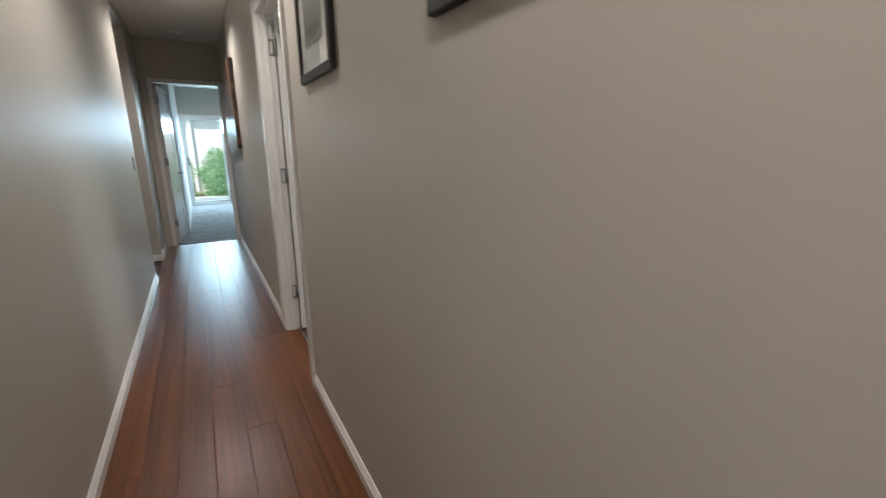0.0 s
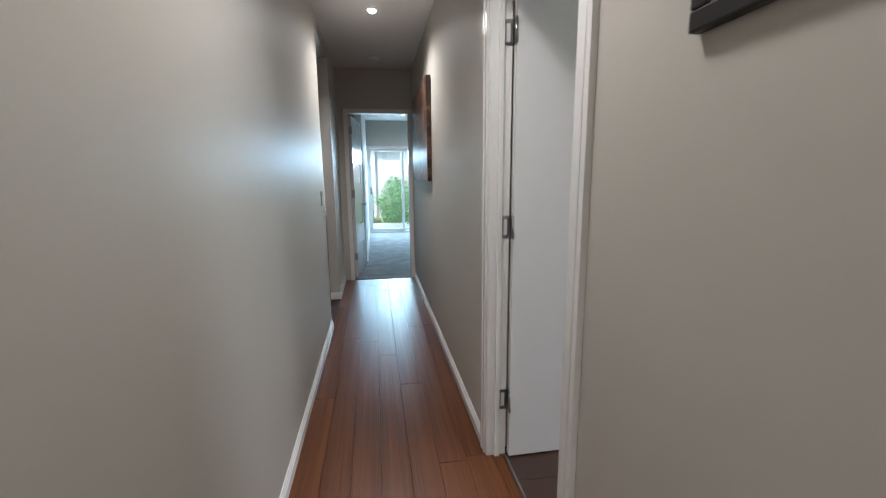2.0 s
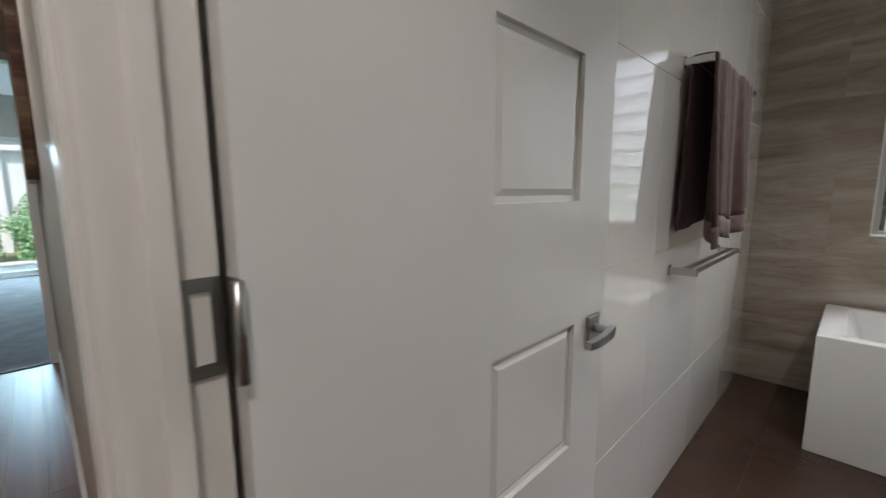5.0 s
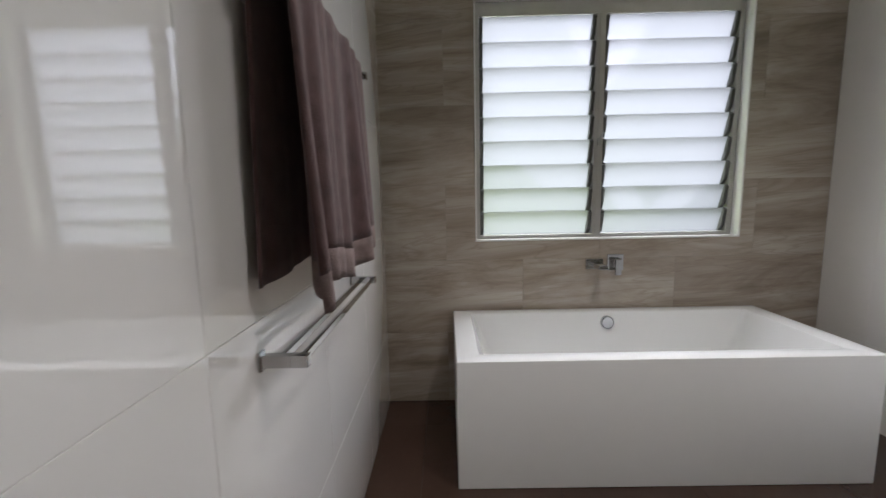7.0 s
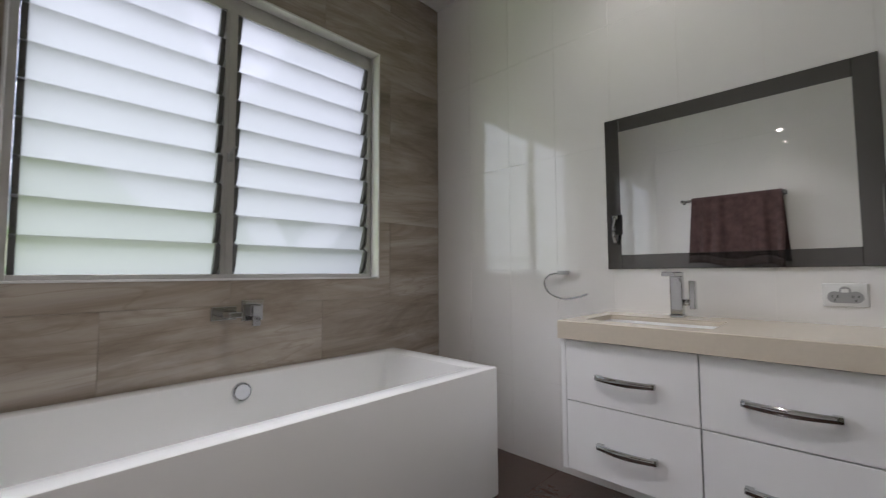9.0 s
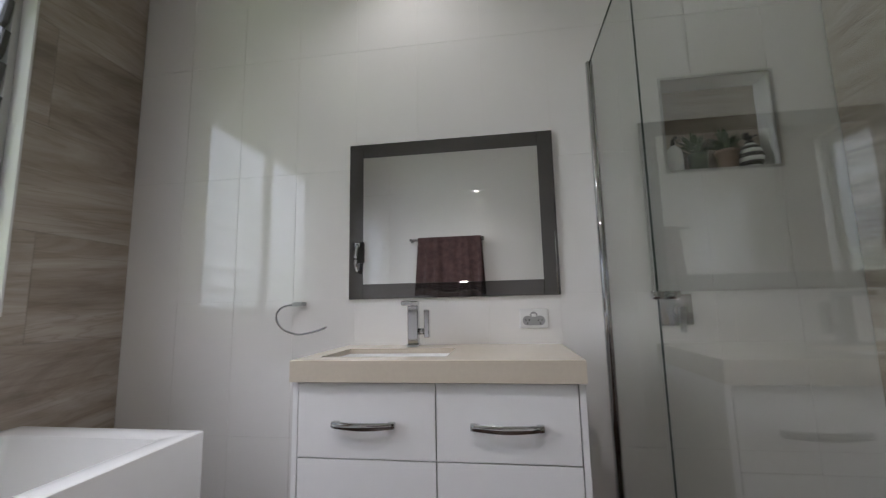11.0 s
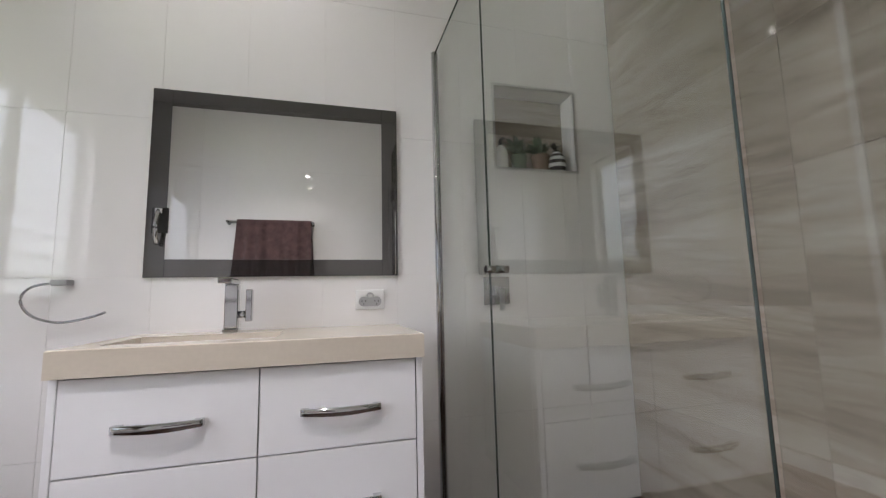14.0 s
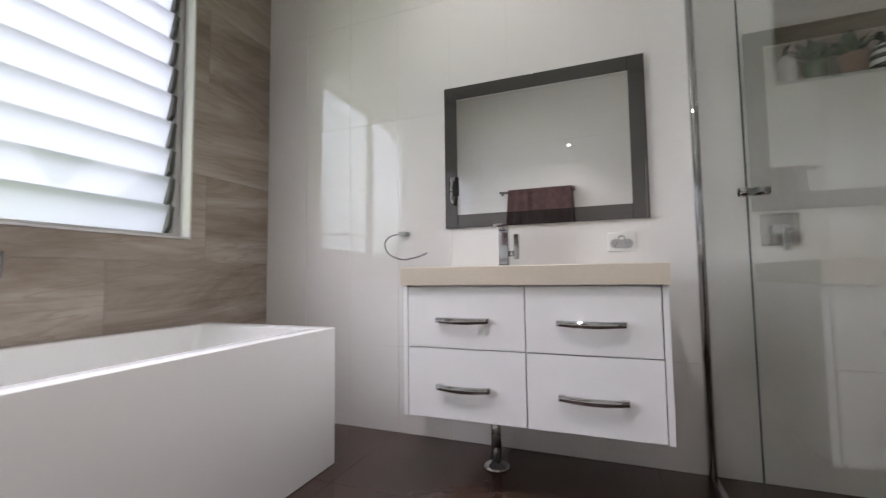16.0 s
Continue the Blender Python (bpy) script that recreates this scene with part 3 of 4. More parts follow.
part("mullion", in_window(boxes((XF - 0.004, XF + 0.058, MUL - 0.026, MUL + 0.026, WZ0 + 0.028, WZ1 - 0.085), (XF - 0.010, XF - 0.004, MUL - 0.010, MUL + 0.010, WZ0 + 0.028, WZ1 - 0.085), bev=0.002)), ALU, win)
GZ0, GZ1, NB = WZ0 + 0.028, WZ1 - 0.085, 9
PITCH = (GZ1 - GZ0) / NB
for y0, y1 in ((WY0 + 0.042, MUL - 0.031), (MUL + 0.031, WY1 - 0.040)):
    for i in range(NB):
        zb, zt = GZ0 + i * PITCH - 0.001, GZ0 + (i + 1) * PITCH + 0.002
        if i == NB - 1:
            zt = GZ1 - 0.0006
        bm = bmesh.new()
        loft(bm, [[(XF + 0.054, y, zb), (XF + 0.059, y, zb + 0.001), (XF + 0.013, y, zt), (XF + 0.008, y, zt - 0.001)] for y in (y0, y1)], smooth=False)
        blade = part("louvre_blade", in_window(bm), FROST, win, "frosted glass louvre blade")
        blade.visible_shadow = False
        # Added opaque strip: its shadow draws the slat lines that the blades leave out.
        part("ground_edge", in_window(boxes((XF + 0.0525, XF + 0.0600, y0, y1, zb - 0.0035, zb - 0.0003))), JSTRIP, blade, "pale opaque strip added below the blade to shade its joint")
        for yc, s in ((y0, -1), (y1, 1)):
            bm = bmesh.new()
            ya, yb = sorted((yc - s * 0.016, yc + s * 0.004))
            loft(bm, [[(XF + 0.048, y, zb - 0.004), (XF + 0.064, y, zb - 0.002), (XF + 0.016, y, zt + 0.003), (XF - 0.004, y, zt - 0.012), (XF + 0.016, y, zb + 0.035)] for y in (ya, yb)], smooth=False)
            part("blade_clip", in_window(bm), CLIPG, win)
bm = boxes((XF - 0.028, XF - 0.008, MUL - 0.010, MUL + 0.010, 1.545, 1.585), bev=0.003)
cyl(bm, (XF - 0.018, MUL, 1.58), (XF - 0.050, MUL - 0.012, 1.612), 0.006, 12)
part("operator_handle", in_window(bm), SATIN, win)

# ---- glazed sliding doors and side window ----


def sliding_door():
    d = thing("window_2", "white framed glass sliding doors onto the garden", "sliding door", kind="structure", at=(0.3, 12.03, 0))

    def loc(bm):
        bmesh.ops.translate(bm, verts=bm.verts, vec=(-0.3, -12.03, 0))
        return bm

    part("outer_frame", loc(boxes((-0.66, -0.61, 11.99, 12.11, 0, 2.04), (1.20, 1.25, 11.99, 12.11, 0, 2.04), (-0.61, 1.20, 11.99, 12.11, 1.99, 2.04), (-0.61, 1.20, 11.99, 12.11, 0.0, 0.035), bev=0.003)), ALUW, d)
    for x0, x1, y in ((-0.61, 0.20, 12.02), (0.14, 1.20, 12.065)):
        s = part("sash", loc(boxes((x0, x0 + 0.045, y, y + 0.035, 0.036, 1.989), (x1 - 0.045, x1, y, y + 0.035, 0.036, 1.989), (x0 + 0.045, x1 - 0.045, y, y + 0.035, 0.036, 0.10), (x0 + 0.045, x1 - 0.045, y, y + 0.035, 1.93, 1.989), bev=0.002)), ALUW, d)
        g = part("pane", loc(boxes((x0 + 0.045, x1 - 0.045, y + 0.014, y + 0.020, 0.10, 1.93))), GLASS, s)
        g.visible_shadow = False
    part("door_pull", loc(boxes((-0.60, -0.575, 11.985, 12.02, 0.93, 1.10), bev=0.004)), BLACK, d, "black latch handle")


sliding_door()
sw = thing("window_3", "bright white framed window of the side room", "window", kind="structure", at=(-1.615, 9.65, 0.66))
part("window_frame", boxes((-0.365, -0.32, -0.04, 0.04, 0, 1.29), (0.32, 0.365, -0.04, 0.04, 0, 1.29), (-0.32, 0.32, -0.04, 0.04, 0, 0.05), (-0.32, 0.32, -0.04, 0.04, 1.24, 1.29), bev=0.003), ALUW, sw)
part("pane", boxes((-0.32, 0.32, -0.003, 0.003, 0.05, 1.24)), GLASS, sw).visible_shadow = False

# ---- outdoors ----
setting("ground", boxes((-400, 400, -400, 400, -0.6, -0.16)), GRASS, "garden ground with dry grass", "ground")
setting("patio", boxes((-3.0, 4.0, 12.12, 14.6, -0.3, -0.05)), PAVE, "pale concrete patio outside the glass doors", "pavement")


def hedge(name, x0, x1, y0, y1, h, count, seed, label):
    """A leafy shrub: stems, and a crown of many small leaves with an uneven outline."""
    rng = random.Random(seed)
    t = thing(name, label, "hedge", at=((x0 + x1) / 2, (y0 + y1) / 2, -0.16))
    cx, cy = (x0 + x1) / 2, (y0 + y1) / 2
    bm = bmesh.new()
    for _ in range(7):
        sx, sy = rng.uniform(-0.3, 0.3) * (x1 - x0), rng.uniform(-0.25, 0.25) * (y1 - y0)
        cyl(bm, (sx * 0.4, sy * 0.4, 0), (sx, sy, h * 0.8), 0.025, 8, 0.008)
    part("stems", bm, BARK, t)
    verts, faces = [], []
    while len(faces) < count:
        u, v, w = rng.uniform(-1, 1), rng.uniform(-1, 1), rng.uniform(0.02, 1)
        r = math.sqrt(u * u + v * v)
        lump = 0.86 + 0.16 * noise.noise(Vector((u * 2.1 + seed, v * 2.1, w * 2.6)))
        if r > lump * (1.0 - 0.45 * max(0, w - 0.55) / 0.45) or r < 0.35 * lump:
            continue
        c = Vector((u * (x1 - x0) / 2, v * (y1 - y0) / 2, 0.05 + w * h * (0.93 + 0.1 * noise.noise(Vector((u * 3, v * 3, seed))))))
        q = Euler((rng.uniform(-1.2, 1.2), rng.uniform(-1.2, 1.2), rng.uniform(0, 6.3))).to_matrix()
        s = rng.uniform(0.028, 0.055)
        k = len(verts)
        verts += [c + q @ Vector(p) for p in ((-s, 0, 0), (0, -s * 0.45, 0.008), (s, 0, 0), (0, s * 0.45, 0.008))]
        faces.append((k, k + 1, k + 2, k + 3))
    me = bpy.data.meshes.new("crown")
    me.from_pydata([tuple(v) for v in verts], [], faces)
    me.materials.append(LEAF)
    crown = new("crown", me)
    crown.parent = t
    tagged(crown, "dense bright green leaves", kind="stuff")
    return t


hedge("garden_hedge", -0.62, 1.7, 14.1, 15.5, 1.55, 8000, 3, "bushy bright green shrub on the patio edge")
hedge("garden_shrub", -1.5, -0.45, 15.0, 16.2, 1.75, 2600, 5, "tall green shrub against the white fence")
hedge("window_shrub", 4.4, 5.4, 2.75, 5.4, 1.75, 4200, 7, "green shrub outside the louvre window")


def neighbour(name, x0, x1, y0, y1, h, label, front):
    t = thing(name, label, "house", at=((x0 + x1) / 2, (y0 + y1) / 2, -0.16))
    a, b = (x1 - x0) / 2, (y1 - y0) / 2
    part("wall", boxes((-a, a, -b, b, 0, h)), RENDERW, t)
    bm = bmesh.new()
    loft(bm, [[(-a - 0.4, -b - 0.12, h), (a + 0.4, -b - 0.12, h), (a + 0.4, b + 0.4, h), (-a - 0.4, b + 0.4, h)], [(-a * 0.5, -b * 0.1, h + 1.2), (a * 0.5, -b * 0.1, h + 1.2), (a * 0.5, b * 0.1, h + 1.2), (-a * 0.5, b * 0.1, h + 1.2)]], smooth=False)
    part("roof", bm, ROOFM, t)
    if front == "y":
        part("fascia", boxes((-a - 0.42, a + 0.42, -b - 0.16, -b - 0.12, h - 0.12, h + 0.06)), RENDERW, t)
        part("post", boxes((-0.08, 0.04, -b - 0.12, -b, 0, h - 0.12)), RENDERW, t)
    return t


neighbour("garden_house", -7, 6, 17.5, 24, 2.5, "white rendered house with a grey roof beyond the garden", "y")
fence = thing("garden_fence", "pale boundary fence outside the louvre window", "fence", at=(7.6, 2.5, -0.16))
for i in range(22):
    part("board", boxes((0, 0.02, -4.4 + 0.4 * i, -4.405 + 0.4 * (i + 1), 0.05, 1.75), bev=0.002), RENDERW, fence)
for i in range(6):
    part("post", boxes((0.02, 0.1, -4.4 + 1.72 * i, -4.32 + 1.72 * i, 0, 1.7)), RENDERW, fence)

# ---- bathroom things ----


def bathtub():
    x0, x1, y0, y1, h = 2.514, 3.286, 1.652, 3.446, 0.582
    t = thing("bathtub", "white acrylic rectangular freestanding bathtub against the tiled wall", "bathtub", at=((x0 + x1) / 2, (y0 + y1) / 2, 0))
    cx, cy = (x0 + x1) / 2, (y0 + y1) / 2
    R = lambda d, r, z: [(x - cx, y - cy, zz) for x, y, zz in rounded(x0 + d, x1 - d, y0 + d, y1 - d, r, z)]  # noqa: E731
    I = lambda a, b, r, z: [(x - cx, y - cy, zz) for x, y, zz in rounded(x0 + 0.085 + a, x1 - 0.075 - a, y0 + 0.105 + b, y1 - 0.10 - b, r, z)]  # noqa: E731
    bm = bmesh.new()
    loops = [R(0.004, 0.008, 0.0), R(0.0, 0.010, 0.004), R(0.0, 0.010, h - 0.006), R(0.002, 0.010, h - 0.002), R(0.007, 0.010, h), I(-0.006, -0.006, 0.020, h), I(-0.001, -0.001, 0.022, h - 0.003), I(0.002, 0.003, 0.024, h - 0.012), I(0.05, 0.12, 0.07, 0.20), I(0.075, 0.15, 0.09, 0.155), I(0.12, 0.21, 0.10, 0.135)]
    loft(bm, loops)
    body = part("tub_shell", bm, ACRYL, t)
    body.data.set_sharp_from_angle(angle=radians(35))
    bm = bmesh.new()
    # overflow cap on the long inner side
    c, n = Vector((3.199 - cx, 2.554 - cy, 0.520)), Vector((-0.99, 0, 0.13)).normalized()
    cyl(bm, c, c + n * 0.012, 0.040, 32, 0.038)
    cyl(bm, c + n * 0.012, c + n * 0.016, 0.036, 32, 0.030)
    part("overflow_cap", bm, CHROME, t, "round chrome overflow cap")
    bm = bmesh.new()
    cyl(bm, (0, 0, 0.134), (0, 0, 0.142), 0.036, 32, 0.032)
    part("drain", bm, CHROME, t)
    return t


bathtub()


def bath_filler():
    t = thing("bath_filler", "square chrome wall spout and mixer above the bathtub", "tap", at=(BX1, 2.54, 0.85))
    part("spout_plate", boxes((-0.012, 0.0, 0.012, 0.114, -0.030, 0.030), bev=0.002), CHROME, t)
    part("spout", boxes((-0.155, -0.012, 0.035, 0.090, -0.010, 0.014), bev=0.003), CHROME, t)
    part("mixer_plate", boxes((-0.012, 0.0, -0.107, -0.012, -0.040, 0.055), bev=0.002), CHROME, t)
    m = part("mixer_body", boxes((-0.050, -0.012, -0.085, -0.035, -0.018, 0.032), bev=0.003), CHROME, t)
    part("lever", boxes((-0.062, -0.050, -0.078, -0.042, -0.062, 0.030), bev=0.003), CHROME, m)
    return t


bath_filler()


def bow_handle(x0, x1, y, z):
    """A flat chrome strip handle that bows out from a drawer front at y."""
    bm = bmesh.new()
    loops = []
    for i in range(17):
        u = i / 16
        b = 0.014 + 0.011 * math.sin(math.pi * u)
        lo, hi = z - 0.0085 - 0.0050 * math.sin(math.pi * u), z + 0.0105
        x = x0 + (x1 - x0) * u
        loops.append([(x, y + b, lo), (x, y + b + 0.006, lo + 0.001), (x, y + b + 0.006, hi - 0.001), (x, y + b, hi)])
    loft(bm, loops)
    box(bm, x0, x0 + 0.022, y, y + 0.0145, z - 0.008, z + 0.0095)
    box(bm, x1 - 0.022, x1, y, y + 0.0145, z - 0.008, z + 0.0095)
    return bm


VX0, VX1, VYF, VTOP = 1.214, 2.142, 1.758, 0.836
BAS = (1.640, 2.075, 1.405, 1.665)


def vanity():
    ox, oy = 1.676, 1.5
    v = thing("vanity_cabinet", "white lacquer wall-hung vanity cabinet with four drawers", "cabinet", at=(ox, oy, 0.27))

    def loc(bm, dz=0.27):
        bmesh.ops.translate(bm, verts=bm.verts, vec=(-ox, -oy, -dz))
        return bm

    z0, z1, yf = 0.272, 0.766, 1.738
    for nm, row in (("side_panel", (1.217, 1.236, BY0, yf, z0, z1)), ("side_panel", (2.121, 2.139, BY0, yf, z0, z1)), ("bottom_panel", (1.236, 2.121, BY0, yf - 0.03, z0, z0 + 0.018)), ("back_panel", (1.236, 2.121, BY0, BY0 + 0.016, z0 + 0.018, z1)), ("top_rail", (1.236, 2.121, yf - 0.06, yf - 0.03, z1 - 0.025, z1)), ("divider", (1.660, 1.678, BY0 + 0.016, yf - 0.022, z0 + 0.018, z1 - 0.025))):
        part(nm, loc(boxes(row, bev=0.0012)), LACQ, v)
    for (xa, xb), (za, zb), (ha, hb) in [(c, r, h) for c, h in (((1.239, 1.665), (1.343, 1.560)), ((1.669, 2.118), (1.795, 1.998))) for r in ((z0 + 0.003, 0.530), (0.534, z1 - 0.004))]:
        d = part("drawer_front", loc(boxes((xa, xb, yf - 0.020, yf + 0.001, za, zb), bev=0.0015)), LACQ, v)
        part("drawer_handle", loc(bow_handle(ha, hb, yf + 0.001, 0.637 if za > 0.5 else 0.391)), CHROME, d, "bowed chrome handle")
    # stone top with a cut-out, and the bowl below it
    top = thing("stone_countertop", "cream engineered stone vanity top with a square edge", "countertop", at=(ox, oy, 0.767))
    out = [(VX1, VYF), (VX0, VYF), (VX0, BY0), (VX1, BY0)]
    cut = [(BAS[1], BAS[3]), (BAS[0], BAS[3]), (BAS[0], BAS[2]), (BAS[1], BAS[2])]
    bm = bmesh.new()
    e = 0.003
    o2 = [(VX1 - e, VYF - e), (VX0 + e, VYF - e), (VX0 + e, BY0), (VX1 - e, BY0)]
    loft(bm, [[(x, y, VTOP) for x, y in cut], [(x, y, VTOP) for x, y in o2], [(x, y, VTOP - e) for x, y in out], [(x, y, 0.767) for x, y in out], [(x, y, 0.767) for x, y in cut]], ring=True, smooth=False)
    part("slab", loc(bm, 0.767), CREAM, top)
    b = thing("basin", "white ceramic rectangular undermount basin", "sink", at=(ox, oy, 0.767))
    bm = bmesh.new()
    loft(bm, [rounded(BAS[0] + 0.001, BAS[1] - 0.001, BAS[2] + 0.001, BAS[3] - 0.001, 0.006, 0.8165), rounded(BAS[0] + 0.008, BAS[1] - 0.008, BAS[2] + 0.008, BAS[3] - 0.008, 0.02, 0.8165), rounded(BAS[0] + 0.014, BAS[1] - 0.014, BAS[2] + 0.013, BAS[3] - 0.013, 0.03, 0.68), rounded(BAS[0] + 0.05, BAS[1] - 0.05, BAS[2] + 0.04, BAS[3] - 0.04, 0.04, 0.655), rounded(BAS[0] + 0.04, BAS[1] - 0.04, BAS[2] + 0.03, BAS[3] - 0.03, 0.04, 0.645), rounded(BAS[0] - 0.002, BAS[1] + 0.002, BAS[2] - 0.002, BAS[3] + 0.002, 0.03, 0.68), rounded(BAS[0] - 0.012, BAS[1] + 0.012, BAS[2] - 0.012, BAS[3] + 0.012, 0.02, 0.755), rounded(BAS[0] + 0.001, BAS[1] - 0.001, BAS[2] + 0.001, BAS[3] - 0.001, 0.006, 0.766)], ring=True)
    part("bowl", loc(bm, 0.767), CERAM, b)
    bm = bmesh.new()
    cyl(bm, (1.857, 1.535, 0.654), (1.857, 1.535, 0.660), 0.028, 24)
    part("waste", loc(bm, 0.767), CHROME, b)
    bm = bmesh.new()
    cyl(bm, (1.857, BAS[2] + 0.006, 0.735), (1.857, BAS[2] + 0.012, 0.735), 0.010, 18)
    part("overflow_hole", loc(bm, 0.767), DARK, b)
    # floor waste pipe with its flange
    p = thing("waste_pipe", "chrome waste pipe with a round flange on the floor", "pipe", at=(1.850, 1.452, 0))
    bm = bmesh.new()
    cyl(bm, (0, 0, 0.02), (0, 0, 0.2715), 0.021, 24)
    part("pipe", bm, CHROME, p)
    bm = bmesh.new()
    lathe(bm, 0, 0, [(0.056, 0.0), (0.056, 0.004), (0.046, 0.014), (0.028, 0.021), (0.0215, 0.026)])
    part("flange", bm, CHROME, p)


vanity()


def basin_mixer():
    t = thing("basin_mixer", "square chrome basin mixer tap on the vanity top", "tap", at=(1.822, 1.345, VTOP))
    part("base", boxes((-0.026, 0.026, -0.024, 0.024, 0, 0.012), bev=0.002), CHROME, t)
    part("body", boxes((-0.022, 0.022, -0.019, 0.019, 0.012, 0.168), bev=0.003), CHROME, t)
    part("spout", boxes((-0.022, 0.022, -0.019, 0.125, 0.1685, 0.186), bev=0.003), CHROME, t)
    bm = bmesh.new()
    cyl(bm, (-0.022, 0, 0.062), (-0.046, 0, 0.062), 0.013, 18)
    k = part("cartridge", bm, CHROME, t)
    part("lever", boxes((-0.068, -0.046, -0.016, 0.016, 0.036, 0.150), bev=0.003), CHROME, k)
    return t


basin_mixer()


def mirror():
    x0, x1, z0, z1 = 1.210, 2.136, 1.037, 1.758
    t = thing("wall_mirror", "rectangular mirror with a smoked dark grey mirror border", "mirror", at=((x0 + x1) / 2, BY0, (z0 + z1) / 2))
    a, b, w = (x1 - x0) / 2, (z1 - z0) / 2, 0.066
    part("backing", boxes((-a + 0.004, a - 0.004, 0.0, 0.010, -b + 0.004, b - 0.004)), BLACK, t)
    part("mirror_glass", boxes((-a + w, a - w, 0.010, 0.0142, -b + w, b - w)), MIRROR, t)
    for x0_, x1_, z0_, z1_ in ((-a, -a + w, -b, b), (a - w, a, -b, b), (-a + w, a - w, -b, -b + w), (-a + w, a - w, b - w, b)):
        part("border_strip", boxes((x0_, x1_, 0.010, 0.0150, z0_, z1_), bev=0.0012), SMOKED, t, "smoked grey mirror strip")
    # Added chrome bar standing in for the window's bright reflection on the border.
    bm = bmesh.new()
    cyl(bm, (-a + 0.010, 0.0155, -b + 0.004), (-a + 0.010, 0.0155, -b + 0.27), 0.003, 8)
    part("edge_seal", bm, CHROME, t)
    return t


mirror()
hook = thing("robe_hook", "chrome robe hook on a black plate on the mirror border", "hook", at=(2.090, BY0 + 0.015, 1.22))
part("plate", boxes((-0.026, 0.026, 0.0, 0.005, -0.02, 0.075), bev=0.002), BLACK, hook)
part("mount", boxes((-0.013, 0.013, 0.005, 0.022, 0.048, 0.070), bev=0.003), CHROME, hook)
bm = bmesh.new()
tube(bm, [(0, 0.016 + 0.024 * math.sin(k / 12 * math.pi * 0.95), 0.062 - 0.125 * k / 12) for k in range(13)], 0.008, 12)
part("hook_arm", bm, CHROME, hook)

ring = thing("towel_ring", "open chrome towel ring on the white tiles", "towel ring", at=(2.368, BY0, 1.022))
part("mount", boxes((-0.024, 0.024, 0.0, 0.045, -0.010, 0.010), bev=0.003), SATIN, ring)
bm = bmesh.new()
_key = [(0.012, -0.004), (0.050, -0.006), (0.085, -0.020), (0.103, -0.050), (0.093, -0.086), (0.060, -0.116), (0.0, -0.134), (-0.05, -0.130), (-0.10, -0.118), (-0.138, -0.104)]
_pts = []
for k in range(len(_key) - 1):
    p0, p1, p2, p3 = (Vector(_key[min(max(k + d, 0), len(_key) - 1)]) for d in (-1, 0, 1, 2))
    for s in range(5):
        u = s / 5
        q = 0.5 * (2 * p1 + (p2 - p0) * u + (2 * p0 - 5 * p1 + 4 * p2 - p3) * u * u + (3 * p1 - p0 - 3 * p2 + p3) * u ** 3)
        _pts.append((q.x, 0.036, q.y))
_pts.append((_key[-1][0], 0.036, _key[-1][1]))
tube(bm, _pts, 0.0045, 10)
part("bent_bar", bm, CHROME, ring)

gpo = thing("power_outlet", "white double power outlet with a grey socket cover", "power outlet", at=(1.326, BY0, 0.94))
part("plate", boxes((-0.058, 0.058, 0, 0.009, -0.040, 0.040), bev=0.003), PLASTW, gpo)
bm = bmesh.new()
for x, z, r in ((-0.026, -0.008, 0.020), (0.026, -0.008, 0.020), (0.0, 0.014, 0.015)):
    cyl(bm, (x, 0.009, z), (x, 0.0125, z), r, 24)
box(bm, -0.026, 0.026, 0.009, 0.0123, -0.028, 0.010)
cover = part("socket_face", bm, PLASTG, gpo, "grey rounded socket face")
for x in (-0.026, 0.026):
    for dx, dz in ((-0.007, 0.002), (0.007, 0.002), (0.0, -0.011)):
        part("slot", boxes((x + dx - 0.0015, x + dx + 0.0015, 0.0122, 0.0130, dz - 0.012, dz - 0.004)), DARK, cover)
part("rocker", boxes((-0.009, 0.009, 0.0124, 0.0150, 0.008, 0.020), bev=0.001), PLASTW, gpo)

# ---- towel rails and towel ----


def towel_rail(z, x0=1.650, x1=2.42):
    t = thing("towel_rail", "double chrome towel rail on the white tiles", "towel rail", "towel rails", at=((x0 + x1) / 2, BY1, z))
    a = (x1 - x0) / 2
    for s in (-1, 1):
        b = part("bracket", boxes((s * a - 0.010, s * a + 0.010, -0.098, -0.004, -0.013, 0.013), bev=0.002), CHROME, t)
        bm = bmesh.new()
        box(bm, s * a - 0.013, s * a + 0.013, -0.007, 0.0, -0.020, 0.020, bev=0.002)
        part("wall_flange", bm, CHROME, b)
    for y in (-0.082, -0.040):
        part("bar", boxes((-a + 0.010, a - 0.010, y - 0.005, y + 0.005, -0.009, 0.009), bev=0.002), CHROME, t)
    return t


towel_rail(0.960)
towel_rail(1.705)


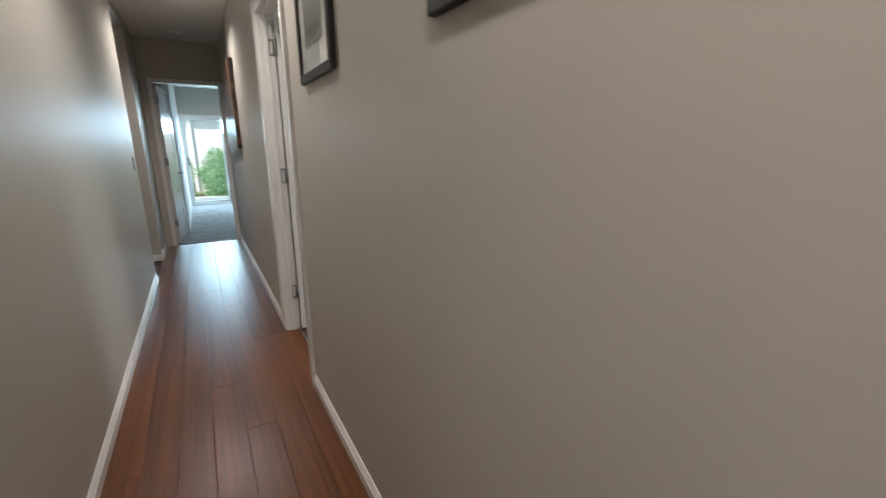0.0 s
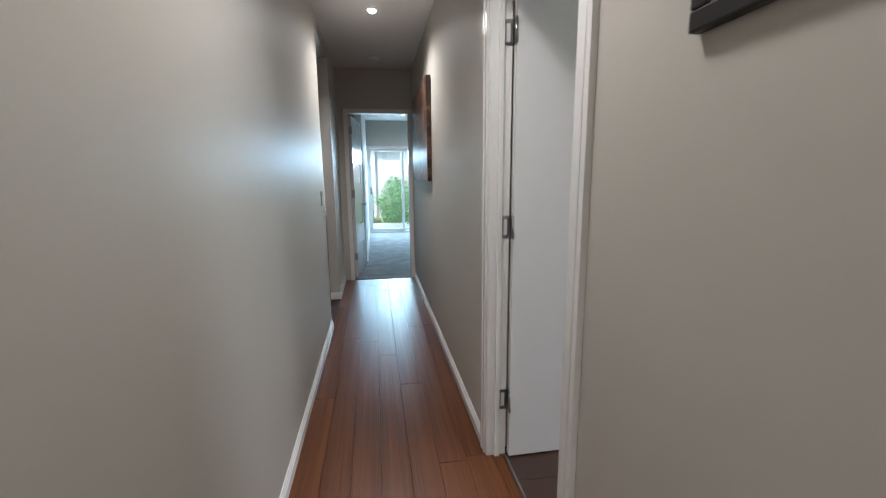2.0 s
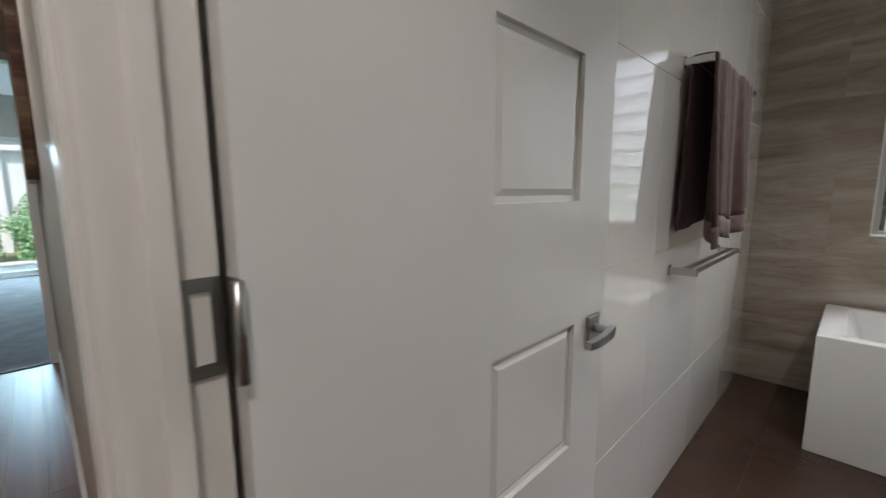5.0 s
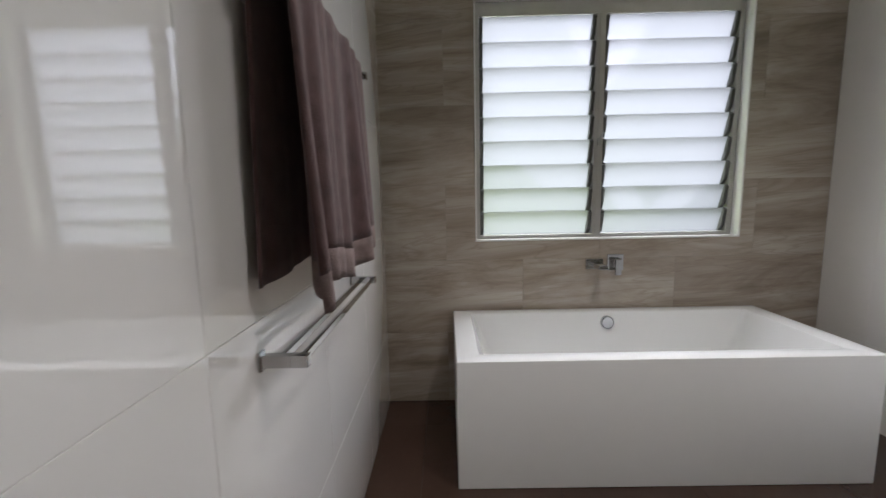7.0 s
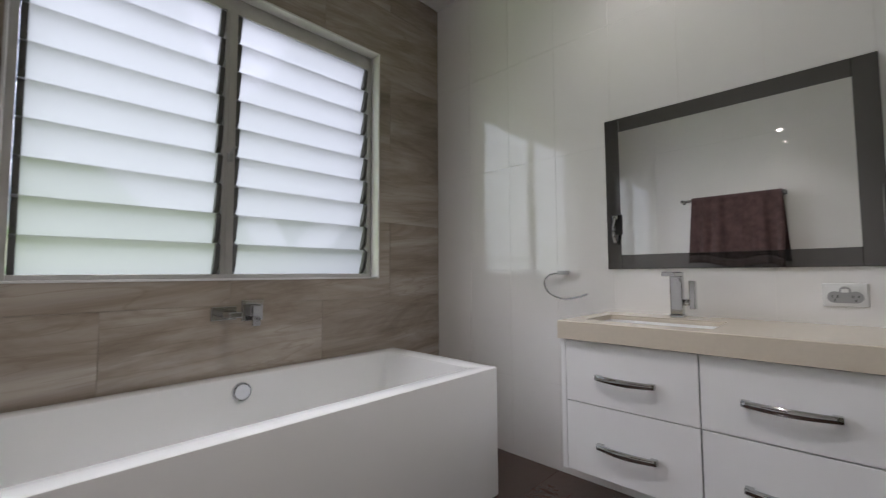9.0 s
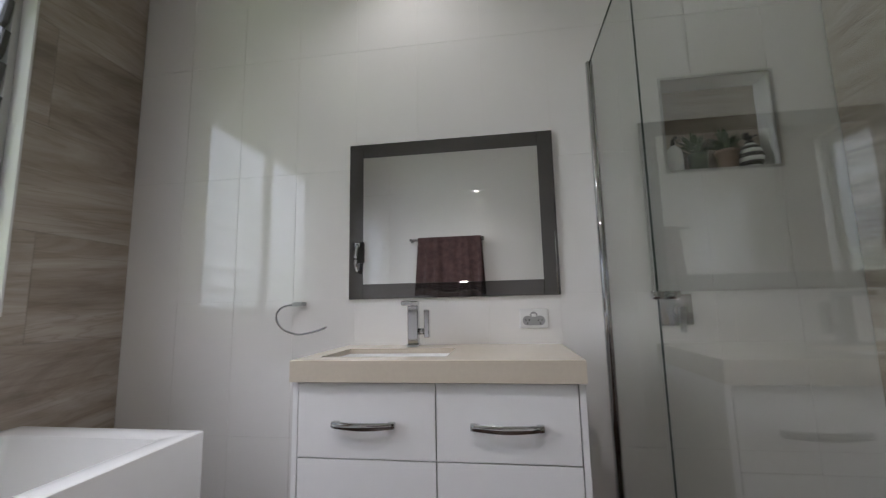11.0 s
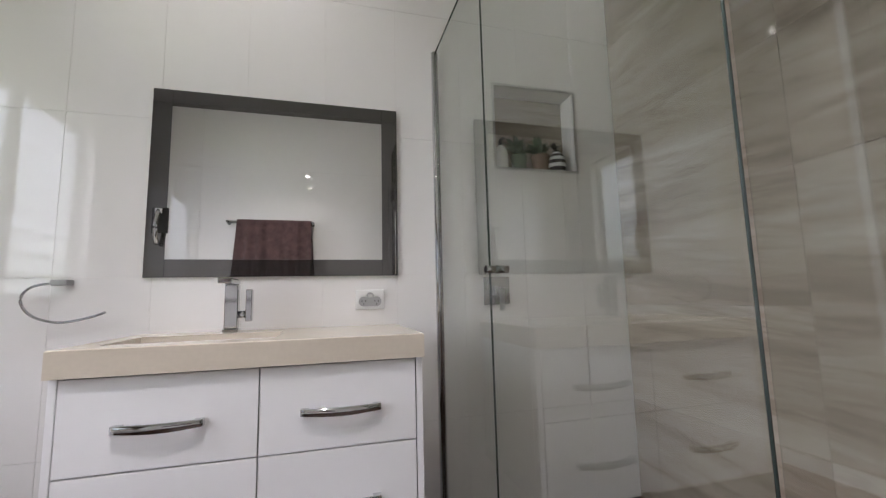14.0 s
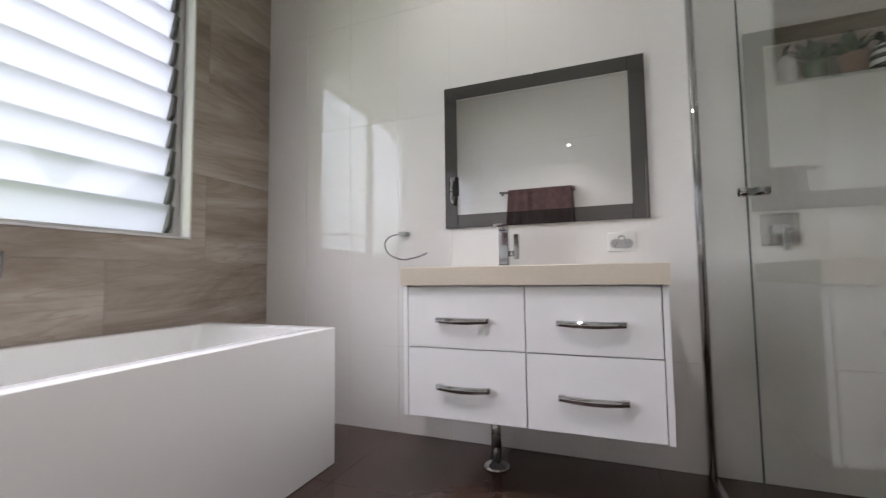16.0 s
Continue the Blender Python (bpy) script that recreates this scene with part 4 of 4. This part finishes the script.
def towel():
    t = thing("bath_towel", "plum-brown terry towel hanging folded over the upper rail", "towel", at=(2.03, BY1 - 0.062, 1.72))
    nx, rows = 72, []
    prof = [("b", k / 16) for k in range(17)] + [("t", k / 5) for k in range(1, 5)] + [("f", k / 26) for k in range(27)]
    bm = bmesh.new()
    for i in range(nx + 1):
        u = i / nx
        x = -0.365 + 0.672 * u
        col = []
        fold = 0.5 * math.sin(u * 31 + 1.1 * math.sin(u * 9)) + 0.5 * math.sin(u * 17 + 2.0) + 0.22 * math.sin(u * 57 + 2.2 * math.sin(u * 5))
        for kind, s in prof:
            if kind == "b":
                z = -0.61 + 0.06 * u + (0.61 - 0.06 * u + 0.004) * s
                y = 0.036 + 0.008 * fold * (1 - s)
                xx = x - 0.035 * (1 - s) * (1 - u) + 0.055 * (1 - s) * u
            elif kind == "t":
                z, y, xx = 0.006, 0.036 - 0.064 * s, x
            else:
                drop = 0.655 - 0.02 * math.sin(u * 9) + 0.02 * max(0, 1 - u * 7) - 0.03 * u
                z = 0.002 - drop * s
                y = -0.030 - 0.022 * s - 0.032 * fold * (0.25 + 0.75 * s)
                xx = x + 0.045 * s * (u - 0.12) - 0.035 * s * (1 - u) + (0.045 * s * s * max(0, 1 - u * 5) if u < 0.2 else 0)
            col.append(bm.verts.new((xx, y, z)))
        rows.append(col)
    hem = bmesh.new()
    first = len(prof) - 4
    low = [[hem.verts.new(v.co) for v in col[first:]] for col in rows]
    for a, b in zip(rows, rows[1:]):
        for k in range(first):
            bm.faces.new((a[k], a[k + 1], b[k + 1], b[k])).smooth = True
    for a, b in zip(low, low[1:]):
        for k in range(3):
            hem.faces.new((a[k], a[k + 1], b[k + 1], b[k])).smooth = True
    bmesh.ops.delete(bm, geom=[v for v in bm.verts if not v.link_faces], context="VERTS")
    for nm, m_, stuff in (("cloth", bm, TOWEL), ("hem_band", hem, HEM)):
        c = part(nm, m_, stuff, t, "" if nm == "cloth" else "lighter flat woven hem")
        mod = c.modifiers.new("thickness", "SOLIDIFY")
        mod.thickness, mod.offset = 0.007, 0
    return t


towel()

# ---- shower ----


def shower_screen():
    t = thing("shower_screen", "clear glass shower screen with a chrome wall channel", "shower screen", at=(1.03, BY0, 0))
    X = 0.0

    def pane(name, x0, x1, y0, y1, z0=0.012, z1=2.05):
        p = part(name, boxes((x0, x1, y0, y1, z0, z1)), SHGLASS, t, "clear glass panel")
        p.visible_shadow = False
        return p

    pane("fixed_panel", X - 0.0008, X + 0.0008, 0.014, 0.588)
    door = pane("door_panel", X - 0.0008, X + 0.0008, 0.594, 1.3705)
    pane("return_panel", -0.938, -0.006, 1.3765, 1.3781)
    for y0, y1 in ((0.5883, 0.5896), (0.5926, 0.5939)):
        part("glass_edge", boxes((X - 0.002, X + 0.002, y0, y1, 0.012, 2.05)), GEDGE, t, "dark green polished glass edge")
    bm = bmesh.new()
    cyl(bm, (X, 1.3735, 0.012), (X, 1.3735, 2.05), 0.0022, 12)
    part("glass_edge", bm, GEDGE, t, "dark green rounded glass edge")
    part("top_edge", boxes((X - 0.003, X + 0.003, 0.014, 1.372, 2.0505, 2.053)), GEDGE, t)
    part("wall_channel", cyl(bmesh.new(), (X, 0.008, 0.0), (X, 0.008, 2.06), 0.0165, 40), CHROME, t, "half-round chrome wall channel")
    part("return_channel", boxes((-0.950, -0.932, 1.3665, 1.3885, 0.0, 2.06), bev=0.002), CHROME, t)
    part("floor_channel", boxes((X - 0.010, X + 0.010, 0.022, 0.588, 0.0, 0.012), bev=0.001), CHROME, t)
    bm = bmesh.new()
    cyl(bm, (X - 0.038, 0.634, 1.016), (X - 0.003, 0.634, 1.016), 0.0118, 20)
    cyl(bm, (X + 0.003, 0.634, 1.016), (X + 0.030, 0.634, 1.016), 0.0118, 20)
    part("door_knob", bm, CHROME, door, "chrome cylinder knob")
    for z in (0.30, 1.72):
        part("hinge", boxes((X - 0.012, X + 0.012, 1.3265, 1.3835, z - 0.04, z + 0.04), bev=0.003), CHROME, t)
    return t


shower_screen()
mix = thing("shower_mixer", "chrome shower mixer on the white tiled shower wall", "shower mixer", at=(0.765, BY0, 0.965))
part("cover_plate", boxes((-0.062, 0.062, 0.0, 0.008, -0.062, 0.062), bev=0.003), CHROME, mix, "square chrome cover plate")
bm = bmesh.new()
cyl(bm, (0, 0.008, 0), (0, 0.055, 0), 0.026, 24)
part("body", bm, CHROME, mix)
part("lever", boxes((-0.010, 0.010, 0.055, 0.070, -0.085, 0.012), bev=0.003), SATIN, mix)

# niche lining and what stands in it
NX0, NX1, NZ0, NZ1, NY = 0.30, 0.75, 1.532, 1.957, BY0 - 0.122
niche = thing("shower_niche", "recessed tiled shower niche with a metal edge trim", "niche", kind="structure", at=(NX0, BY0, NZ0))
nw, nh = NX1 - NX0, NZ1 - NZ0
part("edge_trim", boxes((-0.001, 0.011, -0.012, 0.003, -0.001, nh + 0.001), (nw - 0.011, nw + 0.001, -0.012, 0.003, -0.001, nh + 0.001), (0.011, nw - 0.011, -0.012, 0.003, -0.001, 0.011), (0.011, nw - 0.011, -0.012, 0.003, nh - 0.011, nh + 0.001)), ALU, niche)
part("side_tile", boxes((0, 0.008, -0.122, -0.012, 0, nh), (nw - 0.008, nw, -0.122, -0.012, 0, nh), (0.008, nw - 0.008, -0.122, -0.012, 0, 0.008), (0.008, nw - 0.008, -0.122, -0.012, nh - 0.008, nh)), TILEW, niche)
part("back_tile", boxes((0.008, nw - 0.008, -0.128, -0.120, 0.008, nh - 0.008)), STONE, niche)


def leafy(parent, cx, cy, z, spread, count, seed, size, material):
    rng = random.Random(seed)
    for _ in range(count):
        a, e = rng.uniform(0, 6.28), rng.uniform(0.15, 1.3)
        r = spread * rng.uniform(0.4, 1.0)
        tip = Vector((cx + r * math.cos(a) * math.cos(e), max(NY - BY0 + 0.014, cy + 0.5 * r * math.sin(a) * math.cos(e)), z + r * math.sin(e)))
        base = Vector((cx, cy, z))
        d = (tip - base)
        side = d.cross(Vector((0, 0, 1))).normalized() * size
        bm = bmesh.new()
        mid = base + d * 0.6 + Vector((0, 0, 0.012))
        a_, b_, c_, d_ = (bm.verts.new(p) for p in (base, mid + side, tip, mid - side))
        m_ = bm.verts.new(mid + Vector((0, 0, 0.004)))
        for q in ((a_, b_, m_), (b_, c_, m_), (c_, d_, m_), (d_, a_, m_)):
            bm.faces.new(q)
        part("leaf", bm, material, parent)


S0 = NZ0 + 0.008
pot = thing("potted_plant", "green leafy plant in a brown clay pot in the niche", "potted plant", at=(0.475, BY0, S0))
bm = bmesh.new()
lathe(bm, 0, -0.06, [(0.030, 0), (0.034, 0.004), (0.042, 0.075), (0.046, 0.078), (0.046, 0.092), (0.040, 0.092)])
part("pot", bm, TERRA, pot)
leafy(pot, 0.0, -0.06, 0.085, 0.12, 64, 11, 0.013, LEAFD)
pot2 = thing("potted_plant", "small fern in a dark pot in the niche", "potted plant", at=(0.590, BY0, S0))
bm = bmesh.new()
lathe(bm, 0, -0.065, [(0.030, 0), (0.038, 0.07), (0.040, 0.085), (0.034, 0.085)])
part("pot", bm, LEAFD, pot2)
leafy(pot2, 0.0, -0.065, 0.08, 0.12, 60, 12, 0.012, LEAFD)
vase = thing("striped_vase", "black and white striped round vase in the niche", "vase", at=(0.385, BY0, S0))
bands = [(0.022, 0.0), (0.036, 0.016), (0.045, 0.034), (0.048, 0.052), (0.046, 0.070), (0.040, 0.088), (0.030, 0.104), (0.018, 0.116), (0.016, 0.126)]
for k, (lo_, hi_) in enumerate(zip(bands, bands[1:])):
    bm = bmesh.new()
    lathe(bm, 0, -0.060, [lo_, hi_])
    part("band", bm, BLACK if k % 2 else CERAM, vase)
leafy(vase, 0.0, -0.060, 0.124, 0.06, 6, 14, 0.012, BLACK)
bottle = thing("soap_bottle", "white rounded soap bottle in the niche", "bottle", at=(0.690, BY0, S0))
bm = bmesh.new()
lathe(bm, 0, -0.055, [(0.030, 0), (0.035, 0.006), (0.035, 0.085), (0.030, 0.108), (0.016, 0.122), (0.012, 0.128)])
part("body", bm, CERAM, bottle)
bm = bmesh.new()
cyl(bm, (0, -0.055, 0.128), (0, -0.055, 0.150), 0.008, 14)
box(bm, -0.006, 0.006, -0.058, -0.018, 0.150, 0.158)
part("pump", bm, BLACK, bottle)

# ---- downlights ----


def downlight(x, y, z, watt, color=(1.0, 0.92, 0.82), spot=160, deep=0.0, soft_edge=0.7, bulb=0.03):
    """A round downlight, also used for the added fill; deep is the height of the shade ring around its lens."""
    t = thing("downlight", "lit round recessed downlight or added fill lamp in the white ceiling", "downlight", "recessed downlights", at=(x, y, z))
    bm = bmesh.new()
    lathe(bm, 0, 0, [(0.032, -0.002), (0.044, -0.006 - deep), (0.048, -0.003 - deep), (0.048, 0.0)])
    part("bezel", bm, PLASTW, t)
    bm = bmesh.new()
    lathe(bm, 0, 0, [(0.004, -0.022), (0.014, -0.020), (0.026, -0.014), (0.031, -0.005)] if not deep else [(0.002, -0.006), (0.012, -0.006), (0.022, -0.005), (0.030, -0.003)])
    part("lens", bm, LENS, t)
    lamp("downlight_or_fill_beam", "SPOT", look((x, y, z - 0.03 - deep), (x, y + 0.0001, 0)), watt, color, bulb, spot=spot, blend=soft_edge)


downlight(-0.467, 5.635, HCEIL, 58, spot=148, bulb=0.09)
downlight(-0.467, 3.05, HCEIL, 51, spot=148, bulb=0.14)
downlight(-0.467, 0.55, HCEIL, 58, spot=148, bulb=0.09)
downlight(1.83, 1.60, BCEIL, 9, (1.0, 0.94, 0.87), spot=124)
# Added fill with no known fitting; its shade ring hides the glint in the tiles.
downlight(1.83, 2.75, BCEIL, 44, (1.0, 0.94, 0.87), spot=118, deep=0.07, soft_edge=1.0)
downlight(0.15, 11.0, 2.62, 12)

# ---- hallway things ----


def picture_frame(y0, y1, z0, z1, label):
    t = thing("picture_frame", label, "picture frame", "framed prints in the hallway", at=(0, (y0 + y1) / 2, (z0 + z1) / 2))
    a, b, w = (y1 - y0) / 2, (z1 - z0) / 2, 0.032
    for r in ((-a, a, -b, -b + w), (-a, a, b - w, b), (-a, -a + w, -b + w, b - w), (a - w, a, -b + w, b - w)):
        part("frame_rail", boxes((-0.021, 0, *r), bev=0.004), BLACK, t)
    part("mat", boxes((-0.012, -0.002, -a + w, a - w, -b + w, b - w)), MATT, t)
    part("print", boxes((-0.0145, -0.012, -a + w + 0.075, a - w - 0.075, -b + w + 0.085, b - w - 0.085)), PRINT, t)
    part("glazing", boxes((-0.0185, -0.0165, -a + w, a - w, -b + w, b - w)), GLASS, t).visible_shadow = False


picture_frame(2.202, 2.650, 1.565, 2.14, "black framed grey print with a white mat")
picture_frame(1.10, 1.550, 1.555, 2.13, "black framed monochrome print with a white mat")
art = thing("canvas_painting", "large stretched canvas in rust, umber and black", "painting", at=(0, 6.30, 1.75))
part("canvas", boxes((-0.042, -0.004, -0.65, 0.65, -0.44, 0.44), bev=0.003), CANVAS, art)
sws = thing("light_switch", "grey edged light switch plate on the hallway wall", "light switch", at=(HL, 5.516, 1.184))
part("plate", boxes((0, 0.009, -0.036, 0.036, -0.058, 0.058), bev=0.002), PLASTG, sws)
part("rocker", boxes((0.009, 0.013, -0.010, 0.010, -0.018, 0.018), bev=0.001), PLASTW, sws)
smoke = thing("smoke_alarm", "round white smoke alarm on the hallway ceiling", "smoke alarm", at=(-0.458, 6.99, HCEIL))
bm = bmesh.new()
lathe(bm, 0, 0, [(0.030, -0.038), (0.050, -0.036), (0.058, -0.022), (0.060, -0.006), (0.064, 0.0)])
part("body", bm, PLASTW, smoke)
vent = thing("ceiling_vent", "white ceiling air grille with dark slots", "vent", at=(-0.455, 5.03, HCEIL))
part("backing", boxes((-0.20, 0.20, -0.19, 0.19, -0.003, 0.0)), DARK, vent)
part("frame", boxes((-0.235, 0.235, -0.225, -0.19, -0.012, 0), (-0.235, 0.235, 0.19, 0.225, -0.012, 0), (-0.235, -0.20, -0.19, 0.19, -0.012, 0), (0.20, 0.235, -0.19, 0.19, -0.012, 0), bev=0.002), PLASTW, vent)
for k in range(12):
    bm = bmesh.new()
    y = -0.175 + 0.032 * k
    loft(bm, [[(x, y - 0.010, -0.012), (x, y + 0.010, -0.004), (x, y + 0.010, -0.0055), (x, y - 0.010, -0.0135)] for x in (-0.20, 0.20)], smooth=False)
    part("slat", bm, PLASTW, vent)

cab = thing("wooden_sideboard", "warm oak sideboard against the side room wall", "sideboard", at=(-1.28, 7.02, 0))
part("body", boxes((-0.20, 0.235, -0.34, 0.40, 0.08, 0.90), bev=0.004), WOOD, cab)
part("top", boxes((-0.22, 0.24, -0.36, 0.42, 0.90, 0.93), bev=0.004), WOOD, cab)
for x in (-0.17, 0.19):
    for y in (-0.30, 0.36):
        part("leg", boxes((x - 0.02, x + 0.02, y - 0.02, y + 0.02, 0, 0.08)), WOOD, cab)
part("door", boxes((-0.18, 0.02, -0.356, -0.34, 0.12, 0.86), bev=0.003), WOOD, cab)
part("door", boxes((0.025, 0.215, -0.356, -0.34, 0.12, 0.86), bev=0.003), WOOD, cab)
bowl = thing("black_bowl", "small black bowl standing on the sideboard", "bowl", at=(-1.12, 6.82, 0.93))
bm = bmesh.new()
lathe(bm, 0, 0, [(0.03, 0), (0.06, 0.02), (0.075, 0.05), (0.07, 0.05), (0.05, 0.02)])
part("body", bm, BLACK, bowl)

# ---- tiles and planks, piece by piece ----
_cache = {}


def slab_mesh(key, rects, axis, depth, material, ease=0.0005):
    """A tile of one or more rectangles (u0, u1, v0, v1) about its own middle, standing proud along +n."""
    if key in _cache:
        return _cache[key]
    bm = bmesh.new()
    for u0, u1, v0, v1 in rects:
        lo_ = [(u0, v0), (u1, v0), (u1, v1), (u0, v1)]
        hi_ = [(u0 + ease, v0 + ease), (u1 - ease, v0 + ease), (u1 - ease, v1 - ease), (u0 + ease, v1 - ease)]
        rings_ = [(lo_, 0.0), (lo_, depth - ease), (hi_, depth)]
        P = {"+x": lambda u, v, n: (n, u, v), "-x": lambda u, v, n: (-n, u, v), "+y": lambda u, v, n: (u, n, v), "-y": lambda u, v, n: (u, -n, v), "+z": lambda u, v, n: (u, v, n)}[axis]
        loft(bm, [[P(u, v, n) for u, v in ring_] for ring_, n in rings_], smooth=False)
    _cache[key] = mesh_of("tile", bm, material)
    return _cache[key]


def cut_rect(r, hole):
    """The rectangles that are left of r outside a hole."""
    u0, u1, v0, v1 = r
    a0, a1, b0, b1 = max(u0, hole[0]), min(u1, hole[1]), max(v0, hole[2]), min(v1, hole[3])
    if a0 >= a1 or b0 >= b1:
        return [r]
    out = [(u0, a0, v0, v1), (a1, u1, v0, v1), (a0, a1, v0, b0), (a0, a1, b1, v1)]
    return [q for q in out if q[1] - q[0] > 0.003 and q[3] - q[2] > 0.003]


def lay(parent, name, axis, base, us, vs, material, depth, gap, holes=(), shift=None):
    """Tiles on a plane: vs are the course lines, us(course) the joints along it."""
    for c, (v0, v1) in enumerate(zip(vs, vs[1:])):
        line = us(c)
        for u0, u1 in zip(line, line[1:]):
            rects = [(u0 + gap / 2, u1 - gap / 2, v0 + gap / 2, v1 - gap / 2)]
            if rects[0][1] - rects[0][0] < 0.004 or rects[0][3] - rects[0][2] < 0.004:
                continue
            for h in holes:
                rects = [q for r in rects for q in cut_rect(r, h)]
            if not rects:
                continue
            cu, cv = (u0 + u1) / 2, (v0 + v1) / 2
            rel = tuple(tuple(round(x - (cu if k < 2 else cv), 4) for k, x in enumerate(r)) for r in rects)
            ob = new(name, slab_mesh((axis, rel, material.name), rel, axis, depth, material))
            ob.location = {"x": (base, cu, cv), "y": (cu, base, cv), "z": (cu, cv, base)}[axis[1]]
            ob.parent = parent


def joints(lo_, hi_, start, step):
    """Joint lines from lo_ to hi_, of which one lies at start."""
    k = math.ceil((lo_ - start) / step + 1e-6)
    out = [lo_]
    while start + k * step < hi_ - 1e-4:
        out.append(start + k * step)
        k += 1
    return out + [hi_]


WH = joints(0, BCEIL, 0.437, 0.603)
lay(wall_v, "tile", "+y", BY0 - TT, lambda c: joints(BX0, BX1, 1.213, 0.2995), WH, TILEW, TT, 0.0016, [(NX0, NX1, NZ0, NZ1)])
lay(wall_t, "tile", "-y", BY1 + TT, lambda c: joints(BX0, BX1, 1.48, 0.2995 * 2), WH, TILEW, TT, 0.0016)
SH = joints(0, BCEIL, 0.440, 0.4455)
lay(wall_w, "tile", "-x", BX1 + TT, lambda c: joints(BY0, BY1, 2.12 if c % 2 else 2.575, 0.905), SH, STONE, TT, 0.0022, [(WY0, WY1, WZ0, WZ1)])
lay(wall_d, "tile", "+x", BX0 - TT, lambda c: joints(BY0, BY1, 2.06, 0.905), SH, STONE, TT, 0.0022, [(DY0 - 0.02, DY1 + 0.02, 0, DHEAD + 0.02)])
lay(floor_bath, "tile", "+z", -0.0018, lambda c: joints(0.0885, BX1, 0.62, 0.603), joints(BY0, BY1, 1.80, 0.603), FTILE, 0.0018, 0.0018)
_rng = random.Random(21)
_starts = [_rng.uniform(0, 1.8) for _ in range(12)]
_xs = joints(HL, 0.078, -0.93, 0.137)


def plank_rows():
    for c, (x0, x1) in enumerate(zip(_xs, _xs[1:])):
        ys = joints(-1.3, HEND, -1.3 + _starts[c % 12], 1.83)
        for y0, y1 in zip(ys, ys[1:]):
            top = DY0 if x0 > 0 else None
            rel = ((round(-(x1 - x0) / 2 + 0.0003, 4), round((x1 - x0) / 2 - 0.0003, 4), round(-(y1 - y0) / 2 + 0.0003, 4), round((y1 - y0) / 2 - 0.0003, 4)),)
            ob = new("plank", slab_mesh(("p", rel), rel, "+z", 0.014, PLANK, 0.0015))
            ob.location = ((x0 + x1) / 2, (y0 + y1) / 2, -0.014 + _rng.uniform(-0.0003, 0.0003))
            ob.parent = floor_hall


plank_rows()
